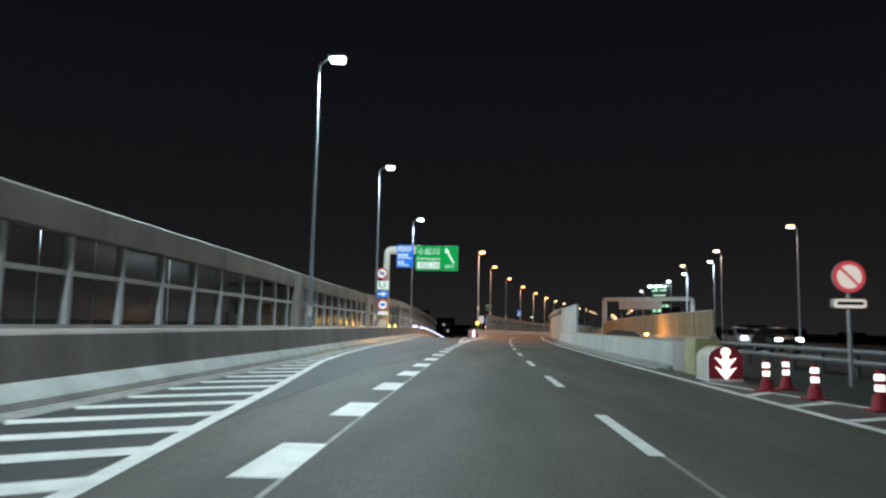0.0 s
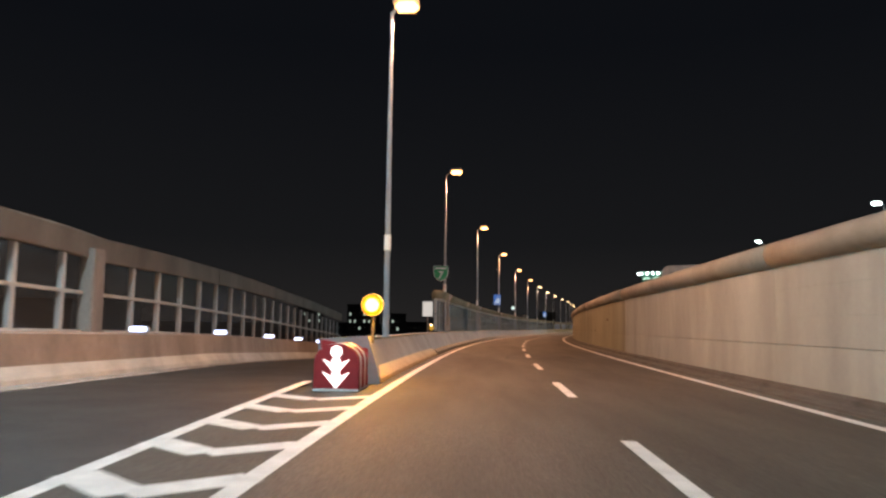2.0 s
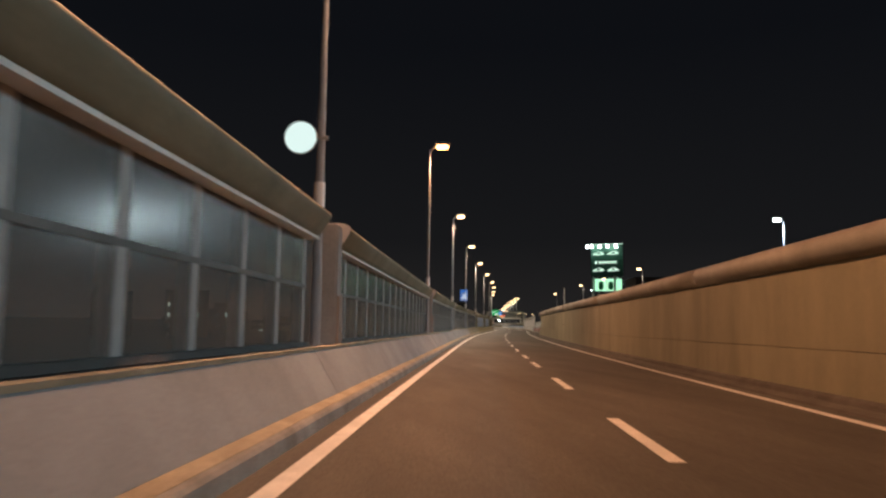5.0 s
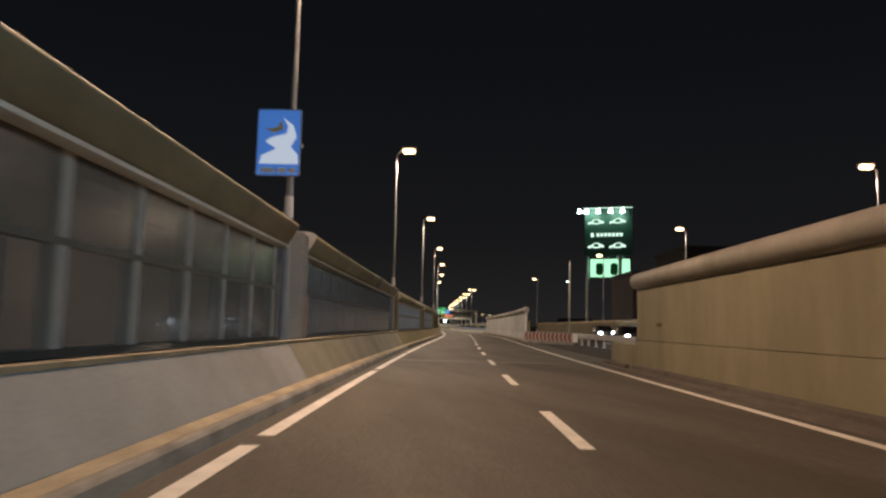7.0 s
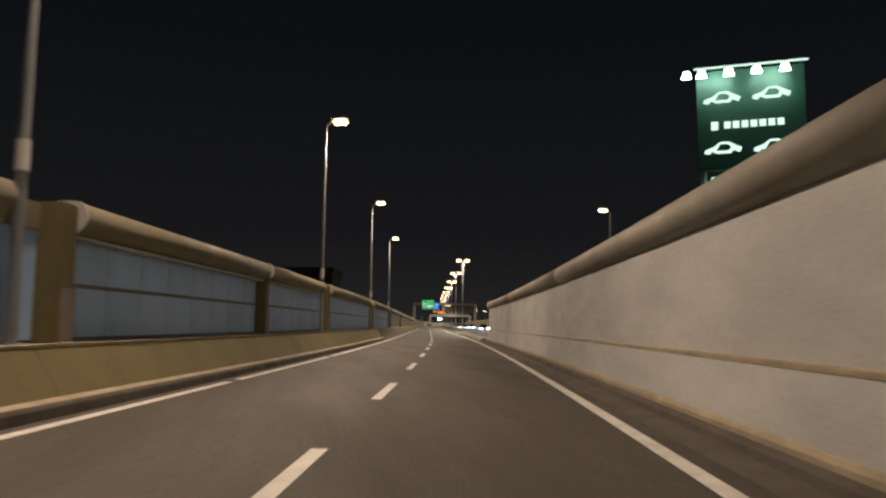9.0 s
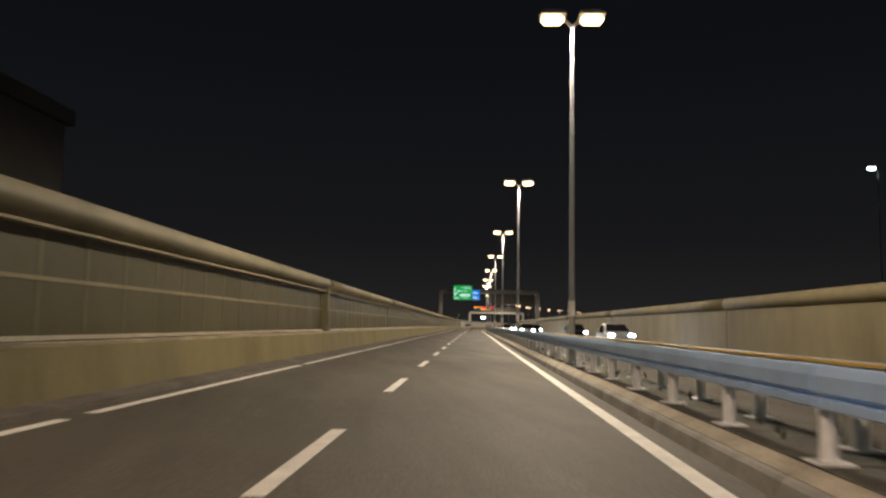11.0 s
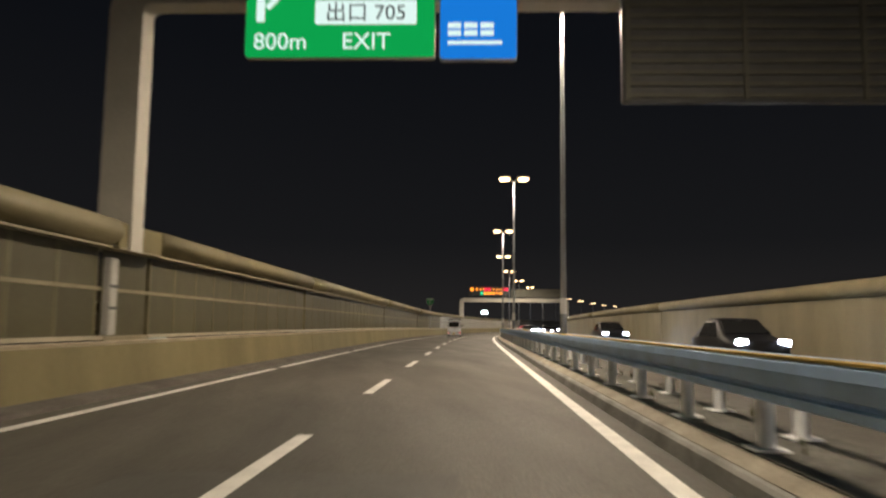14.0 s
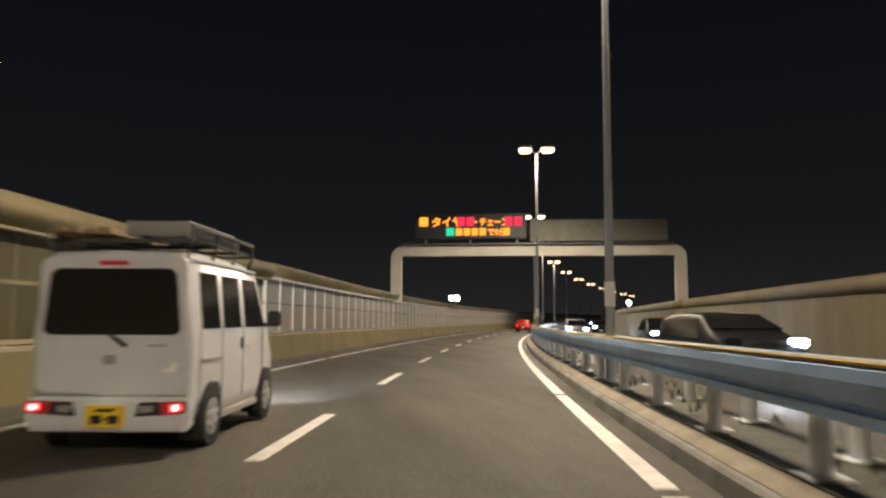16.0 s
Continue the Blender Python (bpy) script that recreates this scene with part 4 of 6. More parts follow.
lamp_pole(398, 34, 14.5, -0.5, COOL_GLASS, None, "tall white lamp standing far behind the slip road", "lamps of the neighbouring road", foot=-5.2)
root = thing("mast", stand(271.6, 10.6), "bare grey steel mast with a small unlit head", "mast")
part("pole", rod(bmesh.new(), (0, 0, 0), (0, 0, 8.6), 0.11, 0.08), STEEL, root)
part("head", box(bmesh.new(), -0.42, 0.1, -0.12, 0.12, 8.55, 8.72, 0.03), DARK_STEEL, root)

# weeds along the median bed
rng = random.Random(11)
bm = bmesh.new()
for i in range(420):
    s, d = rng.uniform(318, 560), rng.choice((rng.uniform(4.05, 4.3), rng.uniform(4.5, 4.7)))
    for k in range(5):
        a, r, h = rng.uniform(0, 6.28), rng.uniform(0.03, 0.1), rng.uniform(0.05, 0.17)
        p = on(s, d, 0.234)
        tip = p + Vector((r * math.cos(a), r * math.sin(a), h))
        side = Vector((-math.sin(a), math.cos(a), 0)) * 0.012
        bm.faces.new([bm.verts.new(q) for q in (p + side, tip, p - side)])
me = bpy.data.meshes.new("weeds")
bm.to_mesh(me)
bm.free()
me.materials.append(WEED)
tagged(new("weeds", me), "dry weeds growing along the median bed", "weeds", kind="stuff")
# covered heap and low work lamp behind the wall
bm = bmesh.new()
rows = []
rng = random.Random(3)
for i in range(15):
    y = -5 + 10 * i / 14
    hump = math.sin(math.pi * (i + 0.3) / 14.6) ** 0.5 * (0.95 + 0.18 * math.sin(i * 1.3) + rng.uniform(-0.06, 0.06))
    rows.append([bm.verts.new((1.5 * math.cos(radians(18 * k)), y, max(0, hump * math.sin(radians(18 * k)) ** 0.7 * (1 + rng.uniform(-0.05, 0.05))))) if 0 < k < 10 else bm.verts.new((1.5 * math.cos(radians(18 * k)), y, 0)) for k in range(11)])
for a, b in zip(rows, rows[1:]):
    for k in range(10):
        bm.faces.new((a[k], a[k + 1], b[k + 1], b[k]))
bm.faces.new(rows[0])
bm.faces.new(rows[-1][::-1])
heap = part("tarpaulin", bm, TARP, None, "lumpy heap under a dark tarpaulin beside the road", smooth=True, m=stand(19, 8.3, -0.02))
tagged(heap, category="tarpaulin")
work = thing("work_lamp", stand(23.5, 11.0, -0.02), "amber work lamp on the ground by the slatted wall", "work lamp")
part("stand", box(rod(bmesh.new(), (0, 0, 0), (0, 0, 0.7), 0.03), -0.2, 0.2, -0.2, 0.2, 0, 0.03, 0.01), DARK_STEEL, work)
part("lens", box(bmesh.new(), -0.15, 0.15, -0.06, 0.06, 0.7, 0.92, 0.02), SODIUM_GLASS, work)
work_light = new("work_light", glow("work_light", "POINT", (1.0, 0.42, 0.1), 330, 0.12))
work_light.matrix_basis = stand(23.5, 10.8, 1.05)
# rail along the apron at the start
dark_post = shell(rod(bmesh.new(), (0, 0, -0.02), (0, 0, 0.72), 0.06, n=12), "post", DARK_STEEL)
root = thing("apron_guard_rail", stand(-34, 8.2), "grey steel guard rail along the apron", "guard rail")
inv = root.matrix_basis.inverted()
for z in (0.32, 0.6):
    sweep("rail", DARK_STEEL, [(8.2, z), (8.18, z + 0.07), (8.2, z + 0.14), (8.25, z + 0.14), (8.25, z)], -34, 6, root, inverse=inv)
for k in range(20):
    upright("post", dark_post, root, inv, -33.6 + 2 * k, 8.33, 0.0)

# ---- signs ----


def rounded(x0, x1, z0, z1, r=0.06, n=4):
    pts = []
    for cx, cz, a0 in ((x1 - r, z1 - r, 0), (x0 + r, z1 - r, 90), (x0 + r, z0 + r, 180), (x1 - r, z0 + r, 270)):
        pts += [(cx + r * math.cos(radians(a0 + 90 * i / n)), cz + r * math.sin(radians(a0 + 90 * i / n))) for i in range(n + 1)]
    return pts


def board(parent, x0, x1, z0, z1, face, y=0.0, rim=None, name="sign_board"):
    """A plate with a body, a face and a thin rim, facing back along the road (towards -y)."""
    body = part(name, slab(bmesh.new(), rounded(x0, x1, z0, z1), y, y + 0.12), SIGN_BACK, parent)
    if rim is not None:
        part("rim", slab(bmesh.new(), rounded(x0 + 0.02, x1 - 0.02, z0 + 0.02, z1 - 0.02), y - 0.012, y - 0.001), rim, body)
        part("face", slab(bmesh.new(), rounded(x0 + 0.05, x1 - 0.05, z0 + 0.05, z1 - 0.05), y - 0.02, y - 0.013), face, body)
    else:
        part("face", slab(bmesh.new(), rounded(x0 + 0.015, x1 - 0.015, z0 + 0.015, z1 - 0.015), y - 0.02, y - 0.001), face, body)
    return body


def round_sign(parent, x, z, r, y=0.0, ring=RED_LIT, face=WHITE_LIT, slash=False, inner=None):
    body = part("sign_disc", disc(bmesh.new(), r, y, y + 0.04, x, z), SIGN_BACK, parent)
    part("ring", disc(bmesh.new(), r - 0.01, y - 0.012, y - 0.001, x, z), ring, body)
    part("face", disc(bmesh.new(), r * 0.74, y - 0.02, y - 0.013, x, z), face, body)
    if inner is not None:
        part("symbol", slab(bmesh.new(), rounded(x - r * 0.42, x + r * 0.42, z - r * 0.2, z + r * 0.26, r * 0.1), y - 0.026, y - 0.021), inner, body)
    if slash:
        bm = box(bmesh.new(), -r * 0.8, r * 0.8, y - 0.034, y - 0.027, -r * 0.08, r * 0.08)
        bmesh.ops.rotate(bm, verts=bm.verts[:], cent=(0, 0, 0), matrix=Matrix.Rotation(radians(45), 3, "Y"))
        bmesh.ops.translate(bm, verts=bm.verts[:], vec=(x, 0, z))
        part("slash", bm, ring, body)
    return body


def portal(bm, xl, xr, top, thick, wide, foot, left_foot):
    """Two legs and a beam with rounded shoulders, one tube."""
    r = 0.75
    def outline(grow):
        a, b, t = xl - wide / 2 + grow, xr + wide / 2 - grow, top - grow
        rr = max(0.1, r - grow)
        pts = [(a, left_foot)]
        pts += [(a + rr - rr * math.cos(radians(9 * i)), t - rr + rr * math.sin(radians(9 * i))) for i in range(11)]
        pts += [(b - rr + rr * math.sin(radians(9 * i)), t - rr + rr * math.cos(radians(9 * i))) for i in range(11)]
        return pts + [(b, foot)]
    outer, inner = outline(0), outline(wide)
    rows = []
    for o, i in zip(outer, inner):
        rows.append([bm.verts.new((o[0], -thick / 2, o[1])), bm.verts.new((o[0], thick / 2, o[1])), bm.verts.new((i[0], thick / 2, i[1])), bm.verts.new((i[0], -thick / 2, i[1]))])
    for a, b in zip(rows, rows[1:]):
        for k in range(4):
            bm.faces.new((a[k], a[(k + 1) % 4], b[(k + 1) % 4], b[k]))
    return bm


# exit sign on a bent mast
mast = thing("exit_sign", stand(17.74, 0), "reflective green exit sign and blue sign on a bent grey mast", "road sign")
bm = bmesh.new()
prev = None
path = [(-9.52, 0.9)] + [(-9.52 + 0.36 - 0.36 * math.cos(radians(15 * i)), 6.5 + 0.36 * math.sin(radians(15 * i))) for i in range(7)] + [(-4.3, 6.88)]
rings = []
for i, (x, z) in enumerate(path):
    xa, za = path[max(0, i - 1)]
    xb, zb = path[min(len(path) - 1, i + 1)]
    t = Vector((xb - xa, 0, zb - za)).normalized()
    nrm = Vector((-t.z, 0, t.x))
    w = float(np.interp(i, [0, 1, 7, 8], [0.25, 0.24, 0.31, 0.2]))
    rings.append([bm.verts.new(Vector((x, 0.3, z)) + nrm * w * math.cos(a) + Vector((0, 1, 0)) * 0.18 * math.sin(a)) for a in [2 * math.pi * k / 12 for k in range(12)]])
for a, b in zip(rings, rings[1:]):
    for k in range(12):
        bm.faces.new((a[k], a[(k + 1) % 12], b[(k + 1) % 12], b[k]))
bm.faces.new(rings[0])
bm.faces.new(rings[-1])
part("mast", bm, GANTRY, mast, smooth=True)
part("base_box", box(bmesh.new(), -10.0, -9.4, 0.1, 0.5, 0.95, 1.55, 0.03), GANTRY, mast)
g = board(mast, -7.27, -4.01, 5.3, 7.2, GREEN_LIT, rim=None)
letters("小松川", 0.57, WHITE_LIT, g, -7.12, -0.024, 6.55)
letters("Komatsugawa", 0.36, WHITE_LIT, g, -7.13, -0.024, 6.1, squeeze=0.88)
part("number_plate", slab(bmesh.new(), rounded(-7.13, -5.4, 5.45, 5.95, 0.03), -0.028, -0.022), WHITE_LIT, g)
letters("出口 703", 0.42, INK, g, -6.98, -0.032, 5.54)
letters("EXIT", 0.36, WHITE_LIT, g, -5.0, -0.024, 5.5)
bm = bmesh.new()
slab(bm, [(-4.28, 5.92), (-4.4, 5.85), (-4.87, 6.66), (-5.0, 6.6), (-4.98, 7.05), (-4.62, 6.8), (-4.74, 6.74)], -0.028, -0.022)
part("arrow", bm, WHITE_LIT, g)
bl = board(mast, -8.72, -7.43, 5.52, 7.24, BRIGHT_BLUE)
for n, z, wide in ((4, 6.9, 1.05), (3, 6.34, 1.05), (2, 5.8, 0.85)):
    bars(bl, WHITE_LIT, [(-8.62 + 0.27 * k, -8.4 + 0.27 * k, z + 0.13 * r, z + 0.09 + 0.13 * r) for k in range(n) for r in range(2)] + [(-8.62, -8.62 + wide, z - 0.14, z - 0.07)], -0.021)
round_sign(mast, -9.81, 5.03, 0.44, slash=True, inner=SIGN_BLUE)
wb = board(mast, -10.25, -9.27, 3.8, 4.47, WHITE_LIT)
bars(wb, INK, [(-10.1, -9.85, 4.27, 4.34), (-9.7, -9.45, 4.27, 4.34), (-10.1, -9.85, 4.08, 4.17), (-9.7, -9.5, 4.08, 4.17), (-10.0, -9.5, 3.92, 3.98)], -0.021)
ab = board(mast, -10.22, -9.27, 3.2, 3.7, BRIGHT_BLUE)
part("arrow", slab(bmesh.new(), [(-10.1, 3.41), (-9.75, 3.41), (-9.75, 3.3), (-9.4, 3.46), (-9.75, 3.62), (-9.75, 3.51), (-10.1, 3.51)], -0.028, -0.022), WHITE_LIT, ab)
round_sign(mast, -9.7, 2.64, 0.43, inner=BRIGHT_BLUE)
sb = board(mast, -10.05, -9.28, 1.87, 2.17, WHITE_LIT)
bars(sb, SIGN_RED, [(-9.9, -9.4, 2.0, 2.04)], -0.021)

# shields and poster boards on the lamp poles
def shield(s, label):
    root = thing("route_sign", stand(s, -4.42 if s < 100 else -4.24, 3.53 if s < 100 else 3.45), label, "road sign", "route shields")
    pts = [(-0.4, 0.82), (0.4, 0.82), (0.4, 0.42), (0.34, 0.22), (0.2, 0.07), (0, 0.0), (-0.2, 0.07), (-0.34, 0.22), (-0.4, 0.42)]
    body = part("plate", slab(bmesh.new(), pts, 0.02, 0.05), SIGN_WHITE, root)
    part("face", slab(bmesh.new(), [(x * 0.93, 0.41 + (z - 0.41) * 0.93) for x, z in pts], 0.008, 0.018), SIGN_GREEN, body)
    letters("7", 0.6, SIGN_WHITE, body, -0.16, 0.002, 0.12, thin=0.003)
    bars(body, SIGN_WHITE, [(-0.28, 0.28, 0.64, 0.72)], 0.004)
    part("bracket", box(bmesh.new(), -0.02, 0.26, 0.05, 0.09, 0.4, 0.46), STEEL, root)
    if s < 100:
        part("arm", box(bmesh.new(), 0.06, 0.12, 0.09, 1.2, 0.4, 0.46), STEEL, root)


shield(65.3, "green route shield with a white numeral on a lamp pole")
shield(536.9, "green route shield with a white numeral above the barrier")
part("pole", rod(bmesh.new(), (0.0, 0.09, -2.66), (0.0, 0.09, 0.7), 0.04), STEEL, [o for o in scene.objects if o.name.startswith("route_sign")][-1])
for s in (112.2, 203.9):
    root = thing("poster_sign", stand(s, -4.5, 3.77) @ Matrix.Diagonal((1.05, 1, 1.08, 1)), "blue poster board with a white winding shape on a lamp pole", "sign", "poster boards")
    body = part("plate", slab(bmesh.new(), rounded(-0.39, 0.37, 0, 1.14, 0.03), 0.0, 0.03), SIGN_BACK, root)
    part("face", slab(bmesh.new(), rounded(-0.375, 0.355, 0.015, 1.125, 0.03), -0.012, -0.001), POSTER_BLUE, body)
    wave = [(0.05, 1.0), (0.24, 0.86), (0.3, 0.66), (0.2, 0.5), (0.33, 0.36), (0.34, 0.2), (-0.34, 0.2), (-0.3, 0.34), (-0.05, 0.46), (-0.24, 0.58), (-0.12, 0.66), (0.12, 0.72), (0.15, 0.84)]
    part("winding_shape", slab(bmesh.new(), wave, -0.02, -0.013), POSTER_WHITE, body)
    part("crescent", slab(bmesh.new(), [(-0.26, 0.8), (-0.1, 0.74), (0.06, 0.8), (0.02, 0.94), (-0.02, 0.84), (-0.12, 0.8)], -0.02, -0.013), YELLOW_PLATE, body)
    bars(body, SIGN_WHITE, [(-0.3, -0.06, 0.05, 0.13), (-0.02, 0.14, 0.05, 0.13), (0.18, 0.3, 0.05, 0.13)], -0.013)
    part("bracket", box(bmesh.new(), 0.2, 0.4, 0.03, 0.08, 0.5, 0.56), STEEL, root)
root = thing("round_mirror_sign", stand(135.25, -4.62, 4.13), "round white sign on a lamp pole", "sign")
part("sign_disc", disc(bmesh.new(), 0.27, 0, 0.03), SIGN_BACK, root)
part("face", disc(bmesh.new(), 0.255, -0.01, -0.001), WHITE_LIT, root)
part("bracket", box(bmesh.new(), 0.1, 0.44, 0.03, 0.06, -0.03, 0.03), STEEL, root)
root = thing("notice_board", stand(84, -7.75, -1.55), "reflective white board and blue board on a steel post", "sign")
part("post", rod(bmesh.new(), (0, 0.08, -0.05), (0, 0.08, 4.5), 0.06), STEEL, root)
part("crossbar", box(bmesh.new(), -0.3, 1.3, 0.05, 0.08, 4.0, 4.08), STEEL, root)
for x0, x1, z0, z1, face in ((-0.4, 0.42, 3.45, 4.65, PALE_SIGN), (0.72, 1.38, 2.75, 4.66, BRIGHT_BLUE)):
    plate = part("plate", slab(bmesh.new(), rounded(x0, x1, z0, z1, 0.04), 0, 0.045), SIGN_BACK, root)
    part("face", slab(bmesh.new(), rounded(x0 + 0.015, x1 - 0.015, z0 + 0.015, z1 - 0.015, 0.04), -0.01, -0.001), face, plate)
part("white_field", slab(bmesh.new(), rounded(0.78, 1.32, 2.85, 3.4, 0.03), -0.016, -0.011), PALE_SIGN, plate)

# sign gantry
SLAT_BROWN = material("brownish_slat", (0.13, 0.125, 0.1), 0.55, 0.3, spots=0.2, scale=2)
gantry = thing("sign_gantry", stand(465.95, 0), "grey portal gantry with reflective green and blue signs", "gantry")
part("portal", portal(bmesh.new(), -4.36, 12.42, 7.27, 0.45, 0.6, -0.1, 2.32), GANTRY, gantry)
g = board(gantry, -2.13, 1.06, 5.53, 7.97, GREEN_LIT, y=-0.6)
letters("一之江", 0.62, WHITE_LIT, g, -0.95, -0.624, 7.35)
letters("Ichinoe", 0.42, WHITE_LIT, g, -0.98, -0.624, 6.9)
part("number_plate", slab(bmesh.new(), rounded(-0.95, 0.75, 6.1, 6.52, 0.03), -0.628, -0.622), WHITE_LIT, g)
letters("出口 705", 0.36, INK, g, -0.78, -0.632, 6.18)
letters("800m", 0.4, WHITE_LIT, g, -1.98, -0.624, 5.68)
letters("EXIT", 0.4, WHITE_LIT, g, -0.5, -0.624, 5.68)
part("route_bar", box(bmesh.new(), -1.94, -1.8, -0.628, -0.622, 6.15, 7.6), WHITE_LIT, g)
part("arrow", slab(bmesh.new(), [(-1.8, 6.42), (-1.34, 6.94), (-1.46, 7.02), (-1.1, 7.26), (-1.14, 6.84), (-1.24, 6.9), (-1.72, 6.36)], -0.628, -0.622), WHITE_LIT, g)
bl = board(gantry, 1.13, 2.42, 5.5, 7.25, BLUE_LIT, y=-0.6)
for z, wide in ((6.72, 0.95), (5.9, 0.9)):
    bars(bl, WHITE_LIT, [(1.27 + 0.27 * k, 1.49 + 0.27 * k, z + 0.13 * r, z + 0.09 + 0.13 * r) for k in range(3) for r in range(2)] + [(1.27, 1.27 + wide, z - 0.15, z - 0.09)], -0.621)
for x in (-1.6, 0.5, 1.8):
    part("hanger", box(bmesh.new(), x - 0.05, x + 0.05, -0.5, -0.1, 5.8, 7.1), GANTRY, gantry)
back = part("rear_sign", box(bmesh.new(), 4.1, 11.78, -0.75, -0.6, 4.73, 6.5, 0.02), DARK_STEEL, gantry, "unlit back of a sign panel")
for k in range(9):
    part("slat", box(bmesh.new(), 4.18, 11.7, -0.79, -0.752, 4.8 + 0.19 * k, 4.87 + 0.19 * k), SLAT_BROWN, back)
for k in range(5):
    part("rib", box(bmesh.new(), 4.14 + 1.87 * k, 4.22 + 1.87 * k, -0.83, -0.792, 4.75, 6.48), SLAT_BROWN, back)
for x in (5.0, 8.0, 11.0):
    part("hanger", box(bmesh.new(), x - 0.06, x + 0.06, -0.6, -0.1, 6.0, 7.1), GANTRY, gantry)

# message gantry
gantry = thing("message_gantry", stand(572.8, 0), "grey portal gantry with a lit red and orange message board", "gantry")
part("portal", portal(bmesh.new(), -4.28, 12.46, 5.75, 0.5, 0.62, -0.1, 2.32), GANTRY, gantry)
part("walkway", box(bmesh.new(), -3.9, 12.0, -0.5, 0.5, 5.77, 5.86, 0.01), DARK_STEEL, gantry)
unit = part("message_board", box(bmesh.new(), -3.1, 3.55, -0.55, -0.05, 6.15, 7.62, 0.03), PLASTIC, gantry)
letters("タイヤ", 0.62, LED_ORANGE, unit, -2.1, -0.56, 6.9, bold=0.022)
part("led_block", box(bmesh.new(), -2.82, -2.3, -0.57, -0.552, 6.88, 7.42), LED_ORANGE, unit)
for x in (-0.55, 0.0):
    part("led_block", box(bmesh.new(), x, x + 0.46, -0.57, -0.552, 6.88, 7.42), LED_RED, unit)
letters("・チェーン", 0.54, LED_ORANGE, unit, 0.35, -0.56, 6.92, squeeze=0.8, bold=0.022)
for x in (2.3, 2.85):
    part("led_block", box(bmesh.new(), x, x + 0.44, -0.57, -0.552, 6.88, 7.42), LED_RED, unit)
part("led_block", box(bmesh.new(), -1.2, -0.72, -0.57, -0.552, 6.3, 6.78), LED_GREEN, unit)
for k in range(7):
    if k not in (4, 5):
        part("led_block", box(bmesh.new(), -0.62 + 0.47 * k, -0.24 + 0.47 * k, -0.57, -0.552, 6.32, 6.75), LED_ORANGE, unit)
letters("で5分", 0.46, LED_ORANGE, unit, 1.24, -0.56, 6.35, bold=0.02)
part("rear_board", box(bmesh.new(), 3.8, 11.7, -0.5, -0.1, 5.95, 7.22, 0.03), SLAT_BROWN, gantry, "grey back of a message board")
for x in (-2.5, 0.2, 3.0, 5.0, 8.0, 11.0):
    part("strut", box(bmesh.new(), x - 0.06, x + 0.06, -0.3, 0.1, 5.7, 6.3), DARK_STEEL, gantry)

# portal over the neighbouring road
_a, _b = on(95.9, 12.45), on(88.8, 26.4)
_v = _b - _a
far_gate = thing("far_gantry", Matrix.Translation(_a) @ Matrix.Rotation(math.atan2(_v.y, _v.x), 4, "Z"), "pale portal gantry over the neighbouring road", "gantry")
part("portal", portal(bmesh.new(), 0, _v.length, 6.95, 0.5, 0.62, 0.0, 0.0), PALE_WALL, far_gate)
part("sign_back", box(bmesh.new(), 3.0, 10.5, -0.6, -0.3, 4.9, 6.3, 0.03), SIGN_BACK, far_gate)

# no-entry post and cushion drums, cones at the right
root = thing("ban_sign", stand(-21.06, 6.52), "round red-ringed sign over a white plate on a post", "road sign")
part("post", rod(bmesh.new(), (0, 0.05, 0), (0, 0.05, 2.7), 0.045), STEEL, root)
round_sign(root, 0, 2.4, 0.36, ring=RED_LIT, face=PALE_SIGN, slash=True)
wb = board(root, -0.36, 0.36, 1.7, 1.92, PALE_SIGN)
bars(wb, INK, [(-0.28, 0.28, 1.78, 1.85)], -0.021)


def cushion_drum(s, d, label, hull=CONE_RED, arrow=True):
    root = thing("cushion_drum", stand(s, d), label, "crash cushion", "crash cushions")
    n = 10
    pts = [(-0.39, 0.04), (-0.39, 0.5)] + [(-0.39 * math.cos(radians(180 / n * i)), 0.5 + 0.3 * math.sin(radians(180 / n * i))) for i in range(1, n)] + [(0.39, 0.5), (0.39, 0.04)]
    part("body", slab(bmesh.new(), pts, 0, 0.95), hull, root)
    part("front", slab(bmesh.new(), [(x * 0.985, 0.02 + z * 0.98) for x, z in pts], -0.012, -0.001), CONE_RED, root)
    part("skid", box(bmesh.new(), -0.4, 0.4, -0.02, 1.0, 0.0, 0.038, 0.01), SIGN_WHITE, root)
    for k in range(4):
        part("band", slab(bmesh.new(), [(x * 1.02, z * 1.015) for x, z in pts], 0.14 + 0.22 * k, 0.22 + 0.22 * k), (SIGN_WHITE if k % 2 == 0 else CONE_RED) if hull is CONE_RED else BUFF, root)
    if arrow:
        part("arrow_lamp", disc(bmesh.new(), 0.1, -0.03, -0.013, 0, 0.67), ARROW_BAND_GLOW, root)
        for z in (0.42, 0.2):
            part("arrow_lamp", slab(bmesh.new(), [(-0.24, z + 0.13), (-0.08, z + 0.05), (-0.06, z + 0.14), (0.06, z + 0.14), (0.08, z + 0.05), (0.24, z + 0.13), (0, z - 0.15)], -0.03, -0.013), ARROW_BAND_GLOW, root)


cushion_drum(38.75, -3.97, "red crash cushion with glowing white arrow at the gore")
cushion_drum(-20.3, 4.05, "white ribbed crash cushion with red front and glowing arrow", SIGN_WHITE)
root = thing("end_block", stand(-18.4, 4.2), "buff steel end block of the roadside wall", "barrier end")
part("box_body", box(bmesh.new(), -0.3, 0.35, 0, 1.0, 0, 0.95, 0.03), BUFF, root)
part("box_body", box(bmesh.new(), -0.25, 0.3, 1.1, 2.4, 0, 0.85, 0.03), OLD_CONCRETE, root)
root = thing("gore_end", stand(40.35, -3.95), "end of the gore wall with red and white slanting bands", "barrier end")
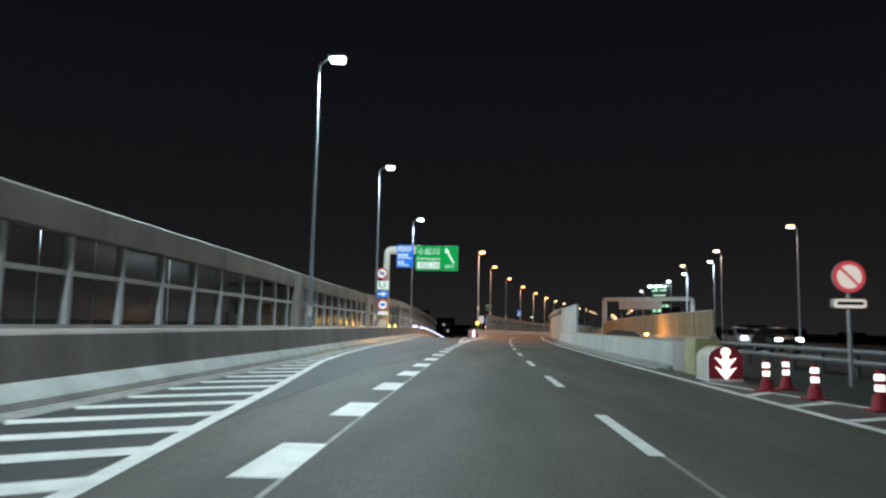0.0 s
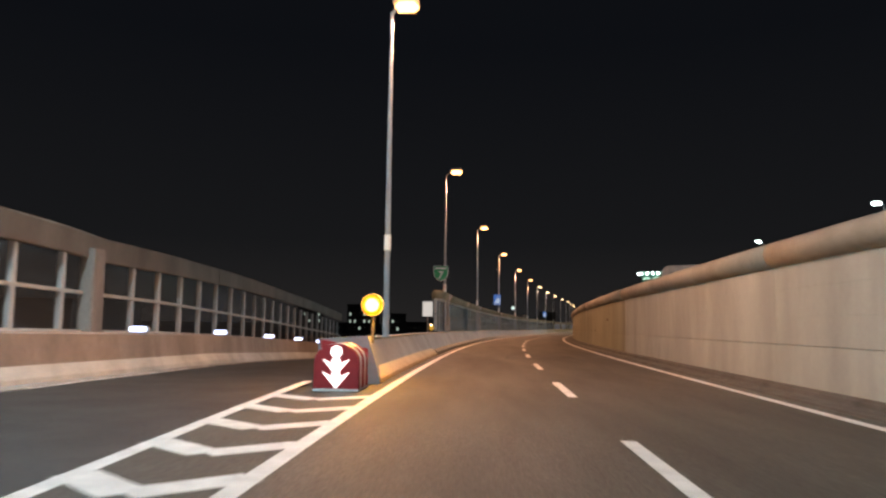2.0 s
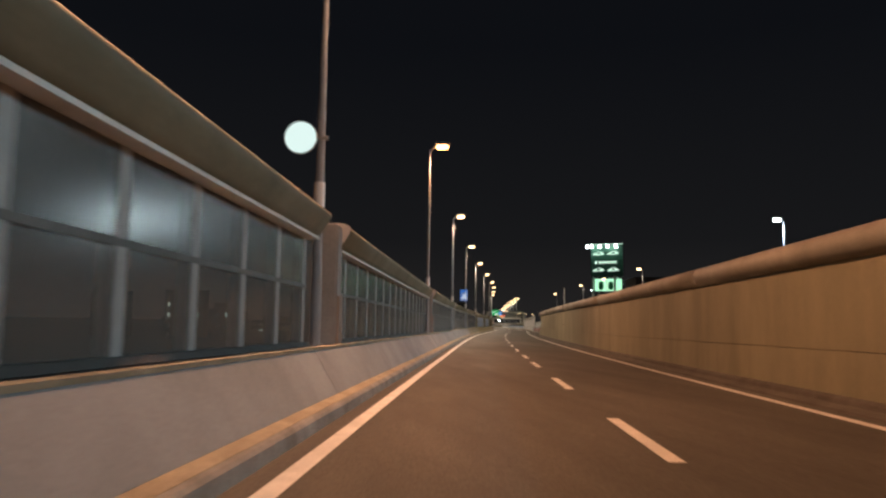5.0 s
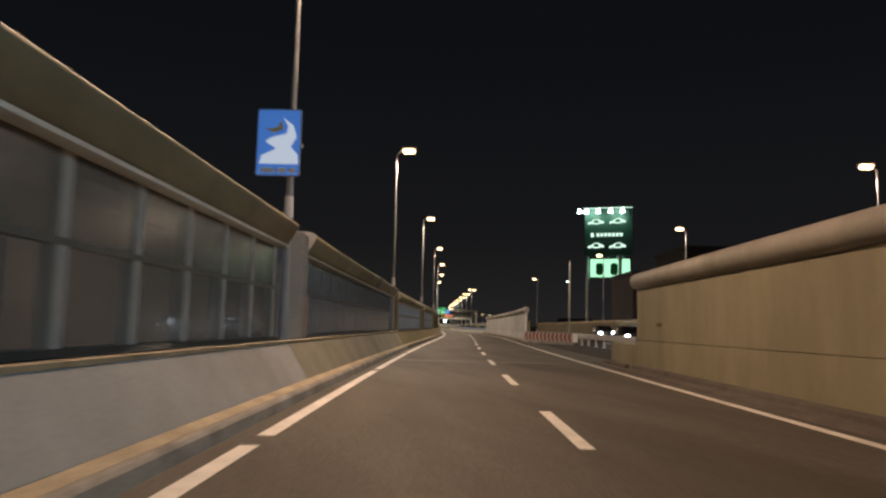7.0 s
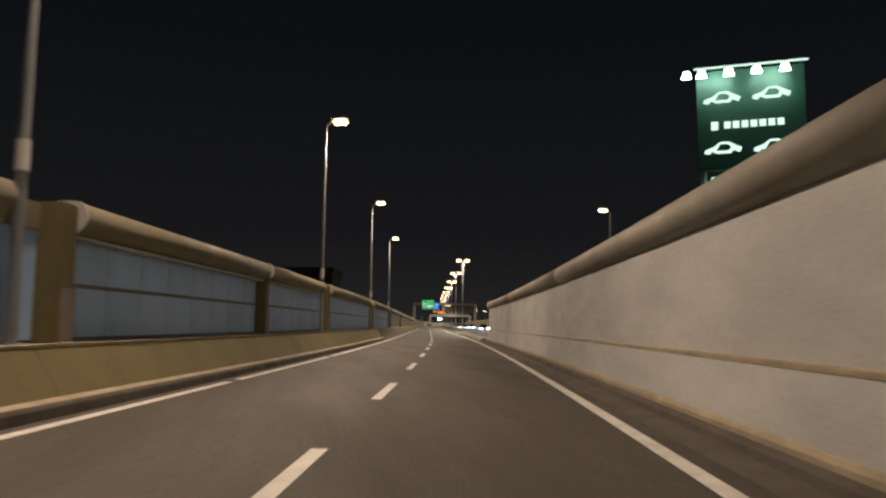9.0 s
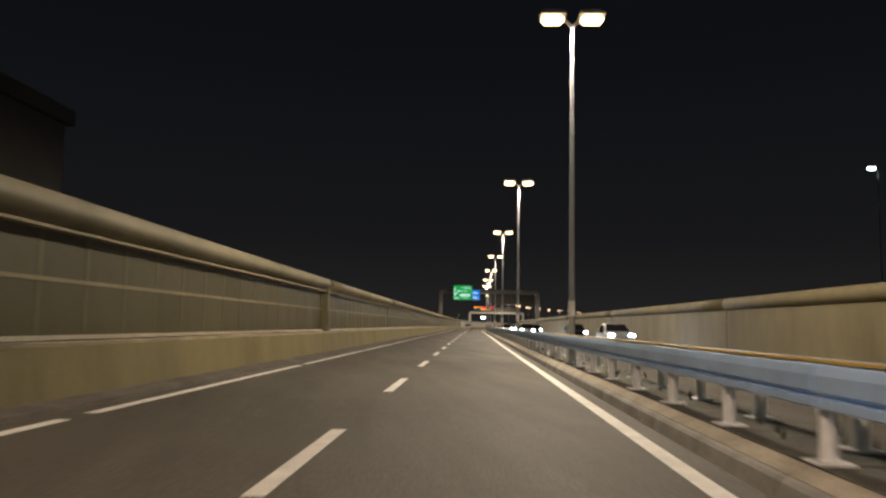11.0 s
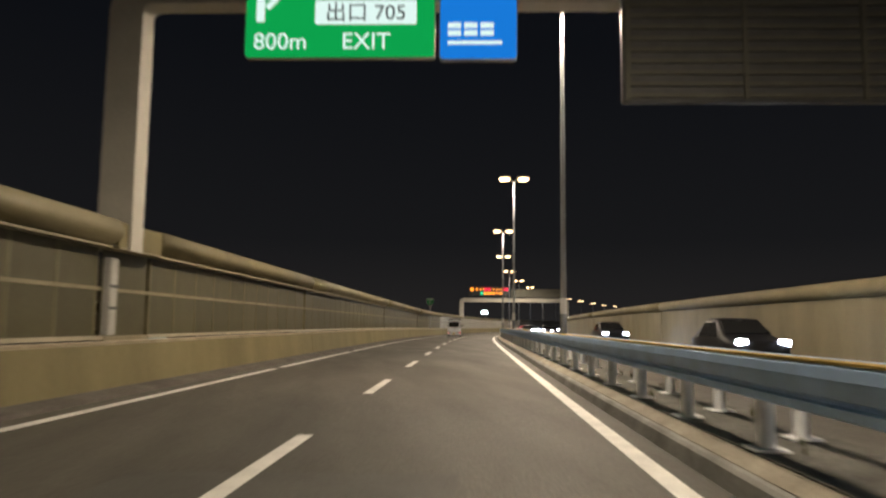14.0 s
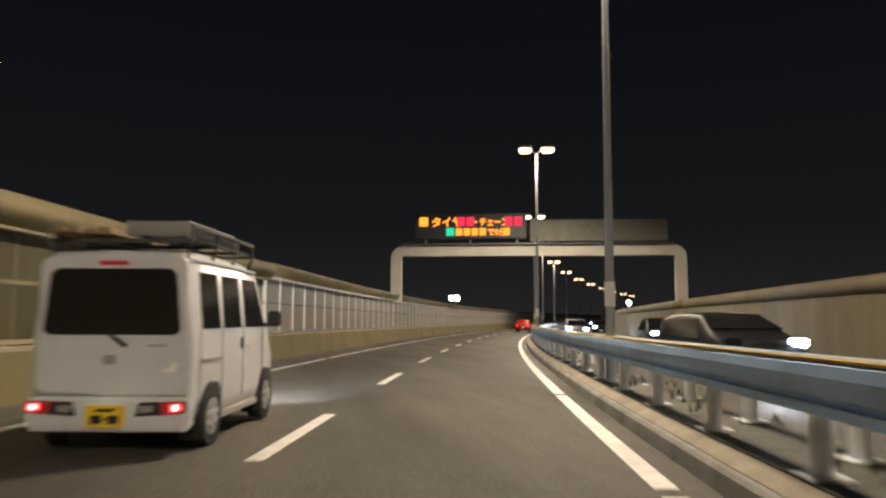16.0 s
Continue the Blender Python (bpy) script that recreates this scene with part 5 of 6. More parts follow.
part("block", slab(bmesh.new(), [(-0.75, 0), (-0.7, 0.86), (0.25, 0.92), (0.45, 0.3), (0.5, 0.0)], 0.0, 0.24), CONCRETE, root)
for k in range(4):
    part("band", slab(bmesh.new(), [(-0.66, 0.2 + 0.16 * k), (0.26, 0.04 + 0.16 * k), (0.26, 0.2 + 0.16 * k), (-0.66, 0.36 + 0.16 * k)], -0.01, -0.001), CONE_RED if k % 2 else SIGN_WHITE, root)


def cone(s, d):
    root = thing("traffic_cone", stand(s, d), "red traffic post with white reflective bands", "traffic cone", "traffic cones")
    part("base", rod(box(bmesh.new(), -0.18, 0.18, -0.18, 0.18, 0, 0.03, 0.008), (0, 0, 0.03), (0, 0, 0.24), 0.13, 0.09), CONE_RED, root)
    part("post", rod(bmesh.new(), (0, 0, 0.2), (0, 0, 0.62), 0.055, 0.05), CONE_RED, root)
    # reflective bands emit, standing in for the headlight they return
    for z in (0.3, 0.46):
        part("band", rod(bmesh.new(), (0, 0, z), (0, 0, z + 0.09), 0.062, 0.06), ARROW_BAND_GLOW, root)


for s, d in ((-22.9, 3.98), (-24.5, 4.2), (-22.3, 4.6), (-26.2, 4.4)):
    cone(s, d)
# warning flasher on the gore wall
root = thing("warning_lamp", stand(41.3, -3.78, 0.8), "amber warning lamp glowing on a post", "warning lamp")
part("post", rod(bmesh.new(), (0, 0.16, -0.05), (0, 0.16, 0.6), 0.03), DARK_STEEL, root)
part("housing", disc(bmesh.new(), 0.24, 0.0, 0.12, 0, 0.74), DARK_STEEL, root)
part("lens", disc(bmesh.new(), 0.21, -0.04, -0.002, 0, 0.74), AMBER_GLASS, root)
part("bulb", disc(bmesh.new(), 0.14, -0.06, -0.041, 0, 0.74), AMBER_CORE, root)
amber = new("amber_light", glow("amber_light", "POINT", (1.0, 0.4, 0.04), 380, 0.1))
amber.matrix_basis = stand(40.6, -3.7, 1.56)
# marker lamps on the ramp parapet
for k in range(8):
    s = 37.6 + 6.95 * k
    root = thing("marker_lamp", stand(s, ramp_edge(s) - 0.42, ramp_sink(s) + 0.96), "small white marker lamp on the ramp parapet", "marker lamp", "marker lamps on the ramp")
    part("housing", box(bmesh.new(), -0.24, 0.24, -0.12, 0.1, 0, 0.18, 0.04), STEEL, root)
    # lens widened beyond its size to include the glare around it
    part("lens", slab(bmesh.new(), rounded(-0.23, 0.23, 0.035, 0.165, 0.06), -0.135, -0.121), LED_BLUE_WHITE, root)
# added lamps and lights, in place of amber flashers passing beyond the fence
for s in (15.2, 19.0):
    root = thing("beacon", stand(s, ramp_edge(s) - 0.5, 0.962), "small amber lamp standing in for flashers of a passing vehicle", "warning lamp", "beacons on the exit parapet")
    part("housing", box(bmesh.new(), -0.07, 0.07, -0.07, 0.07, 0, 0.06, 0.01), STEEL, root)
    part("lens", rod(bmesh.new(), (0, 0, 0.06), (0, 0, 0.17), 0.075, 0.055), AMBER_CORE, root)
EXIT_AMBER = glow("exit_amber_light", "POINT", (1.0, 0.42, 0.05), 110, 0.06)
for s in (15.2, 19.0):
    new("amber_light", EXIT_AMBER).matrix_basis = stand(s, ramp_edge(s) - 0.3, 1.24)

# yellow marker on the parapet at the gore
marker = thing("gore_marker", stand(61, -4.4, 0.825), "small yellow diamond marker with a lamp, on the parapet", "marker")
part("base", box(bmesh.new(), -0.09, 0.09, -0.07, 0.07, 0, 0.025, 0.008), DARK_STEEL, marker)
part("post", rod(bmesh.new(), (0, 0, 0.02), (0, 0, 0.34), 0.016), STEEL, marker)
part("plate", slab(bmesh.new(), [(0, 0.05), (0.15, 0.2), (0, 0.35), (-0.15, 0.2)], -0.035, -0.02), YELLOW_PLATE, marker)
part("lens", box(bmesh.new(), -0.05, 0.05, -0.06, -0.036, 0.3, 0.38, 0.01), WARM_GLASS, marker)

# ---- billboard tower and buildings ----
_a, _b = on(325, 22.6), on(322.1, 30.6)
_v = _b - _a
tower = thing("billboard", Matrix.Translation(_a) @ Matrix.Rotation(math.atan2(_v.y, _v.x), 4, "Z") @ Matrix.Diagonal((_v.length / 9.84, 1, 1, 1)), "tall dark green billboard lit by spotlights on steel columns", "billboard")
W = 9.84
panel = part("panel", box(bmesh.new(), 0, W, 0, 0.9, 14.6, 23.2, 0.05), BOARD_BLACK, tower)
part("lower_panel", box(bmesh.new(), 1.2, W - 0.5, -0.05, 0.8, 10.7, 13.95, 0.05), BOARD_GLASS, tower, "bright pale green lower panel")
for x in (2.4, 5.4):
    part("picture", slab(bmesh.new(), rounded(x, x + 1.5, 11.0, 13.2, 0.5), -0.09, -0.055), SIGN_GREEN, tower)
for x, z in ((0.6, 20.3), (5.1, 20.4), (0.6, 15.9), (5.1, 15.9)):
    car = [(0, 0.1), (0.5, 0.0), (0.75, 0.25), (1.2, 0.05), (2.5, 0.05), (2.7, 0.3), (3.3, 0.1), (3.5, 0.5), (2.9, 0.75), (2.3, 1.05), (1.5, 1.05), (0.9, 0.65), (0.1, 0.4)]
    part("picture", slab(bmesh.new(), [(x + p, z + q) for p, q in car], -0.03, -0.002), BOARD_LINE, panel)
    part("picture", slab(bmesh.new(), [(x + 1.1, z + 0.3), (2.3 + x, z + 0.3), (2.5 + x, z + 0.62), (2.1 + x, z + 0.85), (1.5 + x, z + 0.85)], -0.04, -0.031), BOARD_BLACK, panel)
bars(panel, BOARD_LINE, [(1.3, 1.95, 18.0, 18.75)] + [(2.5 + 0.8 * k, 3.1 + 0.8 * k, 18.1, 18.7) for k in range(7)], -0.002)
part("light_rail", box(bmesh.new(), -0.2, W + 0.2, -0.9, -0.8, 23.15, 23.3), BOARD_LINE, tower)
for k in range(5):
    x = -0.9 if k == 0 else 0.5 + 2.5 * (k - 1)
    arm = part("arm", rod(bmesh.new(), (x, 0.2, 23.5), (x, -1.1, 23.2), 0.05), DARK_STEEL, tower)
    part("spot_lamp", rod(bmesh.new(), (x, -1.1, 23.0), (x, -0.9, 22.4), 0.26, 0.5), COOL_GLASS, arm)
for x, r in ((W * 0.75, 0.75), (0.5, 0.3)):
    part("column", rod(bmesh.new(), (x, 0.6, -5.3), (x, 0.6, 14.7), r, r, 16), STEEL, tower)
for k in range(2):
    wash = new("board_light", glow("board_light", "POINT", (0.7, 1.0, 0.82), 420, 0.3))
    wash.matrix_basis = tower.matrix_basis @ Matrix.Translation((2 + 5 * k, -1.8, 22.6))


def building(s, d, wide, deep, high, windows, swing=0.0, label="dark building with a few lit windows", base=-5.2, wide_pane=2.2, paint_=BUILDING, strip=None):
    root = thing("building", stand(s, d, base, swing), label, "building", "buildings beside the expressway")
    part("wall", box(bmesh.new(), 0, wide, 0, deep, 0, high), paint_, root)
    part("roof", box(bmesh.new(), -0.2, wide + 0.2, -0.2, deep + 0.2, high, high + 0.5), BUILDING, root)
    if strip:
        z, tall_, spans = strip
        for x0, x1 in spans:
            w = part("window", box(bmesh.new(), x0, x1, -0.06, -0.01, z, z + tall_), STEEL, root)
            for k in range(2):
                xa, xb = x0 + 0.05 + k * (x1 - x0) / 2, x0 - 0.03 + (k + 1) * (x1 - x0) / 2
                part("pane", box(bmesh.new(), xa, xb, -0.08, -0.062, z + 0.05, z + tall_ - 0.05), WINDOW_GLASS, w)
        return
    storeys = int(high // 3.2)
    for f in range(storeys):
        for k in range(int((wide - 0.6) // (wide_pane + 1.2))):
            x, z = 0.7 + (wide_pane + 1.2) * k, 1.0 + 3.2 * f
            glassy = WINDOW_GLASS if (f, k) in windows else DARK_GLASS
            w = part("window", box(bmesh.new(), x, x + wide_pane, -0.06, -0.01, z, z + 1.4), STEEL, root)
            part("pane", box(bmesh.new(), x + 0.06, x + wide_pane - 0.06, -0.08, -0.062, z + 0.06, z + 1.34), glassy, w)


building(281, 19.8, 6.1, 12, 12.4, set(), label="dark low building with a row of lit windows", base=-4.5, strip=(9.65, 1.05, ((1.0, 3.6), (4.2, 6.0))))
building(280.5, 26.1, 7.2, 13, 15.6, set(), label="dark taller building with one lit window", base=-4.5, strip=(9.65, 1.2, ((3.4, 5.0),)))
building(205, -24, 14, 12, 9.0, set(), label="low dark building behind the barrier")
building(352, -19, 7, 9, 12.6, set(), label="dark building with a flat roof behind the barrier")
building(53, -37, 7.5, 12, 11.0, set(), label="pale low building behind the fence", paint_=PALE_WALL)
building(78, -50, 16, 10, 7.6, set(), label="dark building behind the fence")
# far blocks with small lit windows, turned to the bend
for s, d, wide, high, lamps in ((350, -106, 13, 15.4, {(2, 0), (3, 0), (3, 3), (2, 1), (2, 3), (2, 4), (3, 5), (1, 2)}), (352, -131, 12, 15.0, {(3, 1), (2, 2), (3, 4), (2, 4)}), (330, -83, 9, 11, {(2, 1), (1, 2)})):
    away = on(s, d) - on(60, 0)
    building(s, d, wide, 9, high, lamps, math.degrees(turn(s) - math.atan2(away.x, away.y)), "distant dark block of flats with small lit windows", wide_pane=0.95)
# far town lights
rng = random.Random(4)
for k in range(26):
    s, d = rng.uniform(420, 760), rng.choice((-1, 1)) * rng.uniform(40, 160)
    building(s, d, rng.uniform(10, 22), rng.uniform(9, 14), rng.uniform(6.5, 12), {(rng.randrange(3), rng.randrange(6)) for _ in range(2)}, rng.uniform(-30, 30), "far dark building with a lit window")

# ---- vehicles ----


def loft(bm, sections):
    """Sections of equal length, each a list of (x, y, z), joined into a closed skin."""
    rows = [[bm.verts.new(p) for p in sec] for sec in sections]
    n = len(rows[0])
    for a, b in zip(rows, rows[1:]):
        for i in range(n):
            bm.faces.new((a[i], a[(i + 1) % n], b[(i + 1) % n], b[i]))
    bm.faces.new(rows[0])
    bm.faces.new(rows[-1][::-1])
    return bm


def wheel(parent, x, y, r, wide, side):
    tyre = part("wheel", rod(bmesh.new(), (x - wide / 2, y, r), (x + wide / 2, y, r), r, n=24), RUBBER, parent)
    o = x + side * (wide / 2 + 0.004)
    part("rim", rod(bmesh.new(), (o - 0.02 * side, y, r), (o, y, r), r * 0.66, r * 0.62, n=20), RIM, tyre)
    part("hub", rod(bmesh.new(), (o, y, r), (o + 0.02 * side, y, r), r * 0.22, r * 0.18, n=12), RIM, tyre)
    for k in range(8):
        a = 2 * math.pi * k / 8
        part("slot", rod(bmesh.new(), (o - 0.004 * side, y + r * 0.46 * math.cos(a), r + r * 0.46 * math.sin(a)), (o + 0.004 * side, y + r * 0.46 * math.cos(a), r + r * 0.46 * math.sin(a)), r * 0.09, n=8), PLASTIC, tyre)


def body_section(y, half, z0, z1, tuck, shoulder):
    """A car's cross-section: sill, belt, shoulder, roof."""
    return [(-half * 0.94, y, z0), (-half, y, z0 + 0.18), (-half, y, shoulder), (-half * tuck, y, z1 - 0.09), (-half * tuck * 0.9, y, z1 - 0.02), (0, y, z1),
            (half * tuck * 0.9, y, z1 - 0.02), (half * tuck, y, z1 - 0.09), (half, y, shoulder), (half, y, z0 + 0.18), (half * 0.94, y, z0)]


# the white box van with a laden roof rack
van = thing("van", stand(535.08, -1.34, 0, 1.5) @ Matrix.Diagonal((0.985, 1, 1.022, 1)), "white box van with a laden roof rack, tail lamps lit", "van")
H2 = 0.71
bm = bmesh.new()
loft(bm, [body_section(0.0, H2 * 0.985, 0.34, 1.7, 0.86, 1.02), body_section(0.05, H2, 0.3, 1.745, 0.885, 1.04), body_section(0.4, H2, 0.22, 1.77, 0.9, 1.04), body_section(1.6, H2, 0.22, 1.775, 0.9, 1.04),
          body_section(2.25, H2, 0.22, 1.74, 0.88, 1.02), body_section(2.62, H2 * 0.99, 0.24, 1.3, 0.9, 0.98), body_section(2.92, H2 * 0.95, 0.26, 0.92, 0.94, 0.7), body_section(2.98, H2 * 0.88, 0.3, 0.8, 0.94, 0.6)])
bmesh.ops.bevel(bm, geom=[e for e in bm.edges if e.is_manifold and e.calc_face_angle(0) > 0.6], offset=0.035, segments=3, affect="EDGES")
body = part("body", bm, CAR_WHITE, van, smooth=True)
part("underside", box(bmesh.new(), -0.6, 0.6, 0.15, 2.8, 0.16, 0.3), PLASTIC, van)
# tailgate: window, seams, bumper, lamps, plate
tail = part("tailgate", slab(bmesh.new(), rounded(-0.66, 0.66, 0.52, 1.68, 0.1), -0.012, 0.0), CAR_WHITE, van)
bm = slab(bmesh.new(), [(-0.61, 1.12), (-0.62, 1.05), (-0.57, 1.01), (0.57, 1.01), (0.62, 1.05), (0.61, 1.12), (0.57, 1.53), (0.51, 1.58), (-0.51, 1.58), (-0.57, 1.53)], -0.02, -0.0125)
part("rear_window", bm, DARK_GLASS, tail)
part("stop_lamp", box(bmesh.new(), -0.13, 0.13, -0.03, -0.013, 1.61, 1.645, 0.006), SIGN_RED, tail)
part("wiper", rod(bmesh.new(), (-0.02, -0.03, 1.02), (0.14, -0.035, 0.92), 0.013, 0.02), PLASTIC, tail)
part("handle", box(bmesh.new(), -0.16, 0.16, -0.03, -0.0125, 0.5, 0.54, 0.008), CAR_WHITE, tail)
part("emblem_plate", slab(bmesh.new(), rounded(-0.13, 0.11, 0.62, 0.9, 0.02), -0.017, -0.0125), CAR_WHITE, tail)
part("badge", box(bmesh.new(), -0.06, 0.05, -0.026, -0.0175, 0.76, 0.84, 0.01), SIGN_BACK, tail)
part("badge", box(bmesh.new(), 0.32, 0.5, -0.018, -0.0125, 0.91, 0.93, 0.004), SIGN_BACK, tail)
part("reflector", slab(bmesh.new(), [(0.47, 0.7), (0.58, 0.7), (0.6, 0.78), (0.56, 0.78), (0.54, 0.74), (0.49, 0.73)], -0.018, -0.0125), SIGN_WHITE, tail)
part("seam", box(bmesh.new(), -0.67, 0.67, -0.004, 0.006, 0.493, 0.501), DARK_STEEL, van)
bumper = part("bumper", box(bmesh.new(), -0.72, 0.72, -0.06, 0.12, 0.2, 0.49, 0.035), CAR_WHITE, van, smooth=False)
for sgn in (-1, 1):
    lamp = part("tail_lamp", slab(bmesh.new(), [(sgn * 0.26, 0.33), (sgn * 0.7, 0.36), (sgn * 0.705, 0.46), (sgn * 0.3, 0.45)], -0.075, -0.061), PLASTIC, van)
    part("red_lens", slab(bmesh.new(), [(sgn * 0.5, 0.35), (sgn * 0.69, 0.365), (sgn * 0.69, 0.455), (sgn * 0.48, 0.45)], -0.084, -0.076), SIGN_RED, lamp)
    part("bulb_lens", slab(bmesh.new(), [(sgn * 0.575, 0.375), (sgn * 0.675, 0.38), (sgn * 0.675, 0.44), (sgn * 0.57, 0.435)], -0.092, -0.085), TAIL_GLASS, lamp)
    part("hot_bulb", disc(bmesh.new(), 0.028, -0.1, -0.093, sgn * 0.625, 0.408, n=14), HOT_RED, lamp)
    part("clear_lens", slab(bmesh.new(), [(sgn * 0.3, 0.36), (sgn * 0.42, 0.37), (sgn * 0.42, 0.42), (sgn * 0.3, 0.42)], -0.084, -0.076), SIGN_BACK, lamp)
plate = part("number_plate", slab(bmesh.new(), rounded(-0.17, 0.17, 0.24, 0.42, 0.015), -0.08, -0.062), YELLOW_PLATE, van, "yellow number plate")
bars(plate, PLASTIC, [(-0.12, -0.03, 0.27, 0.34), (-0.015, 0.015, 0.3, 0.315), (0.03, 0.12, 0.27, 0.34), (-0.08, 0.08, 0.37, 0.395)], -0.081)
plate_lamp = new("plate_light", glow("plate_light", "POINT", (1, 0.9, 0.6), 0.07, 0.02))
plate_lamp.matrix_basis = van.matrix_basis @ Matrix.Translation((0, -0.13, 0.48))
for sgn in (-1, 1):
    for y0, y1, nm in ((0.28, 0.82, "side_window"), (0.9, 1.52, "side_window"), (1.62, 2.28, "front_side_window")):
        bm = bmesh.new()
        top = 0.24 if nm == "front_side_window" else 0.04
        x0, x1 = sgn * (H2 + 0.003), sgn * (H2 * 0.915 + 0.003)
        pts = [(x0, y0, 1.06), (x0, y1 + (0.16 if top > 0.1 else 0), 1.06), (x1, y1 - (0.12 if top > 0.1 else 0.03), 1.57), (x1, y0 + 0.03, 1.57)]
        q = [bm.verts.new(p) for p in pts] + [bm.verts.new((p[0] - sgn * 0.02, p[1], p[2])) for p in pts]
        for f in ((0, 1, 2, 3), (7, 6, 5, 4), (0, 4, 5, 1), (1, 5, 6, 2), (2, 6, 7, 3), (3, 7, 4, 0)):
            bm.faces.new([q[i] for i in f])
        part(nm, bm, DARK_GLASS, van)
    part("sill", box(bmesh.new(), sgn * (H2 - 0.02) - 0.02, sgn * (H2 - 0.02) + 0.02, 0.88, 2.18, 0.2, 0.27, 0.01), POST_STEEL, van)
    part("roof_gutter", box(bmesh.new(), sgn * 0.645 - 0.012, sgn * 0.645 + 0.012, 0.1, 2.2, 1.66, 1.685, 0.005), CAR_WHITE, van)
    part("door_rail", box(bmesh.new(), sgn * (H2 + 0.002) - 0.008, sgn * (H2 + 0.002) + 0.008, 0.26, 0.85, 0.76, 0.79), SIGN_BACK, van)
    for y in (0.24, 0.86, 1.57, 2.36):
        part("seam", box(bmesh.new(), sgn * H2 - 0.004, sgn * H2 + 0.004, y, y + 0.012, 0.36, 1.06), PLASTIC, van)
    for y in (1.5, 1.72):
        part("door_handle", box(bmesh.new(), sgn * (H2 + 0.012) - 0.014, sgn * (H2 + 0.012) + 0.014, y - 0.02, y + (0.02 if y < 1.6 else 0.12), 0.84, 0.96 if y < 1.6 else 0.88, 0.006), PLASTIC if y < 1.6 else CAR_WHITE, van)
    mirror = part("mirror", box(bmesh.new(), sgn * (H2 + 0.13) - 0.08, sgn * (H2 + 0.13) + 0.08, 2.36, 2.44, 1.06, 1.24, 0.02), PLASTIC, van)
    part("mirror_arm", box(bmesh.new(), min(sgn * H2, sgn * (H2 + 0.06)), max(sgn * H2, sgn * (H2 + 0.06)), 2.37, 2.41, 1.06, 1.1), PLASTIC, mirror)
    part("head_lamp", box(bmesh.new(), sgn * 0.5 - 0.14, sgn * 0.5 + 0.16, 2.9, 3.0, 0.58, 0.74, 0.03), HEAD_GLASS, van)
    for y in (0.56, 2.5):
        part("wheel_arch", rod(bmesh.new(), (sgn * (H2 - 0.12), y, 0.3), (sgn * (H2 + 0.004), y, 0.285), 0.295, n=24), PLASTIC, van)
        wheel(van, sgn * (H2 - 0.052), y, 0.265, 0.15, sgn)
        part("mud_flap", box(bmesh.new(), sgn * (H2 - 0.1) - 0.08, sgn * (H2 - 0.1) + 0.08, y - 0.33, y - 0.315, 0.1, 0.3), PLASTIC, van)
    beam = new("van_beam", VAN_LIGHT)
    beam.matrix_basis = van.matrix_basis @ Matrix.Translation((sgn * 0.5, 3.08, 0.66)) @ Matrix.Rotation(radians(83), 4, "X")
# the rack and its load
rack = thing("roof_rack", van.matrix_basis @ Matrix.Translation((0, 0, 1.76)), "black steel roof rack on the white van", "roof rack")
for x in (-0.6, -0.2, 0.2, 0.6):
    part("runner", box(bmesh.new(), x - 0.015, x + 0.015, 0.08, 2.0, 0.09, 0.12), DARK_STEEL, rack)
for y in (0.1, 0.75, 1.4, 2.0):
    part("crossbar", box(bmesh.new(), -0.66, 0.66, y - 0.018, y + 0.018, 0.055, 0.088), DARK_STEEL, rack)
    for sgn in (-1, 1):
        part("foot", rod(bmesh.new(), (sgn * 0.66, y, 0.07), (sgn * 0.6, y, -0.1), 0.016), DARK_STEEL, rack)
        part("stanchion", box(bmesh.new(), sgn * 0.66 - 0.012, sgn * 0.66 + 0.012, y - 0.015, y + 0.015, 0.07, 0.2), DARK_STEEL, rack)
for sgn in (-1, 1):
    part("side_rail", box(bmesh.new(), sgn * 0.66 - 0.014, sgn * 0.66 + 0.014, 0.08, 2.02, 0.19, 0.22), DARK_STEEL, rack)
case = thing("roof_case", van.matrix_basis @ Matrix.Translation((0.3, 0.75, 1.885)), "pale metal case tied on the roof rack", "case")
part("shell_box", box(bmesh.new(), -0.3, 0.33, -0.6, 0.75, 0, 0.13, 0.02), SIGN_BACK, case)
part("strap", box(bmesh.new(), -0.31, 0.34, -0.1, -0.06, 0.128, 0.137), PLASTIC, case)
for k in range(4):
    plank = thing("plank", van.matrix_basis @ Matrix.Translation((-0.5 + 0.12 * k, 0.6, 1.885)), "weathered plank on the roof rack", "plank", "planks on the rack")
    part("board", box(bmesh.new(), -0.055, 0.055, -0.7 + 0.05 * k, 1.1 - 0.08 * k, 0, 0.045 + 0.02 * (k % 2), 0.006), WOOD, plank)


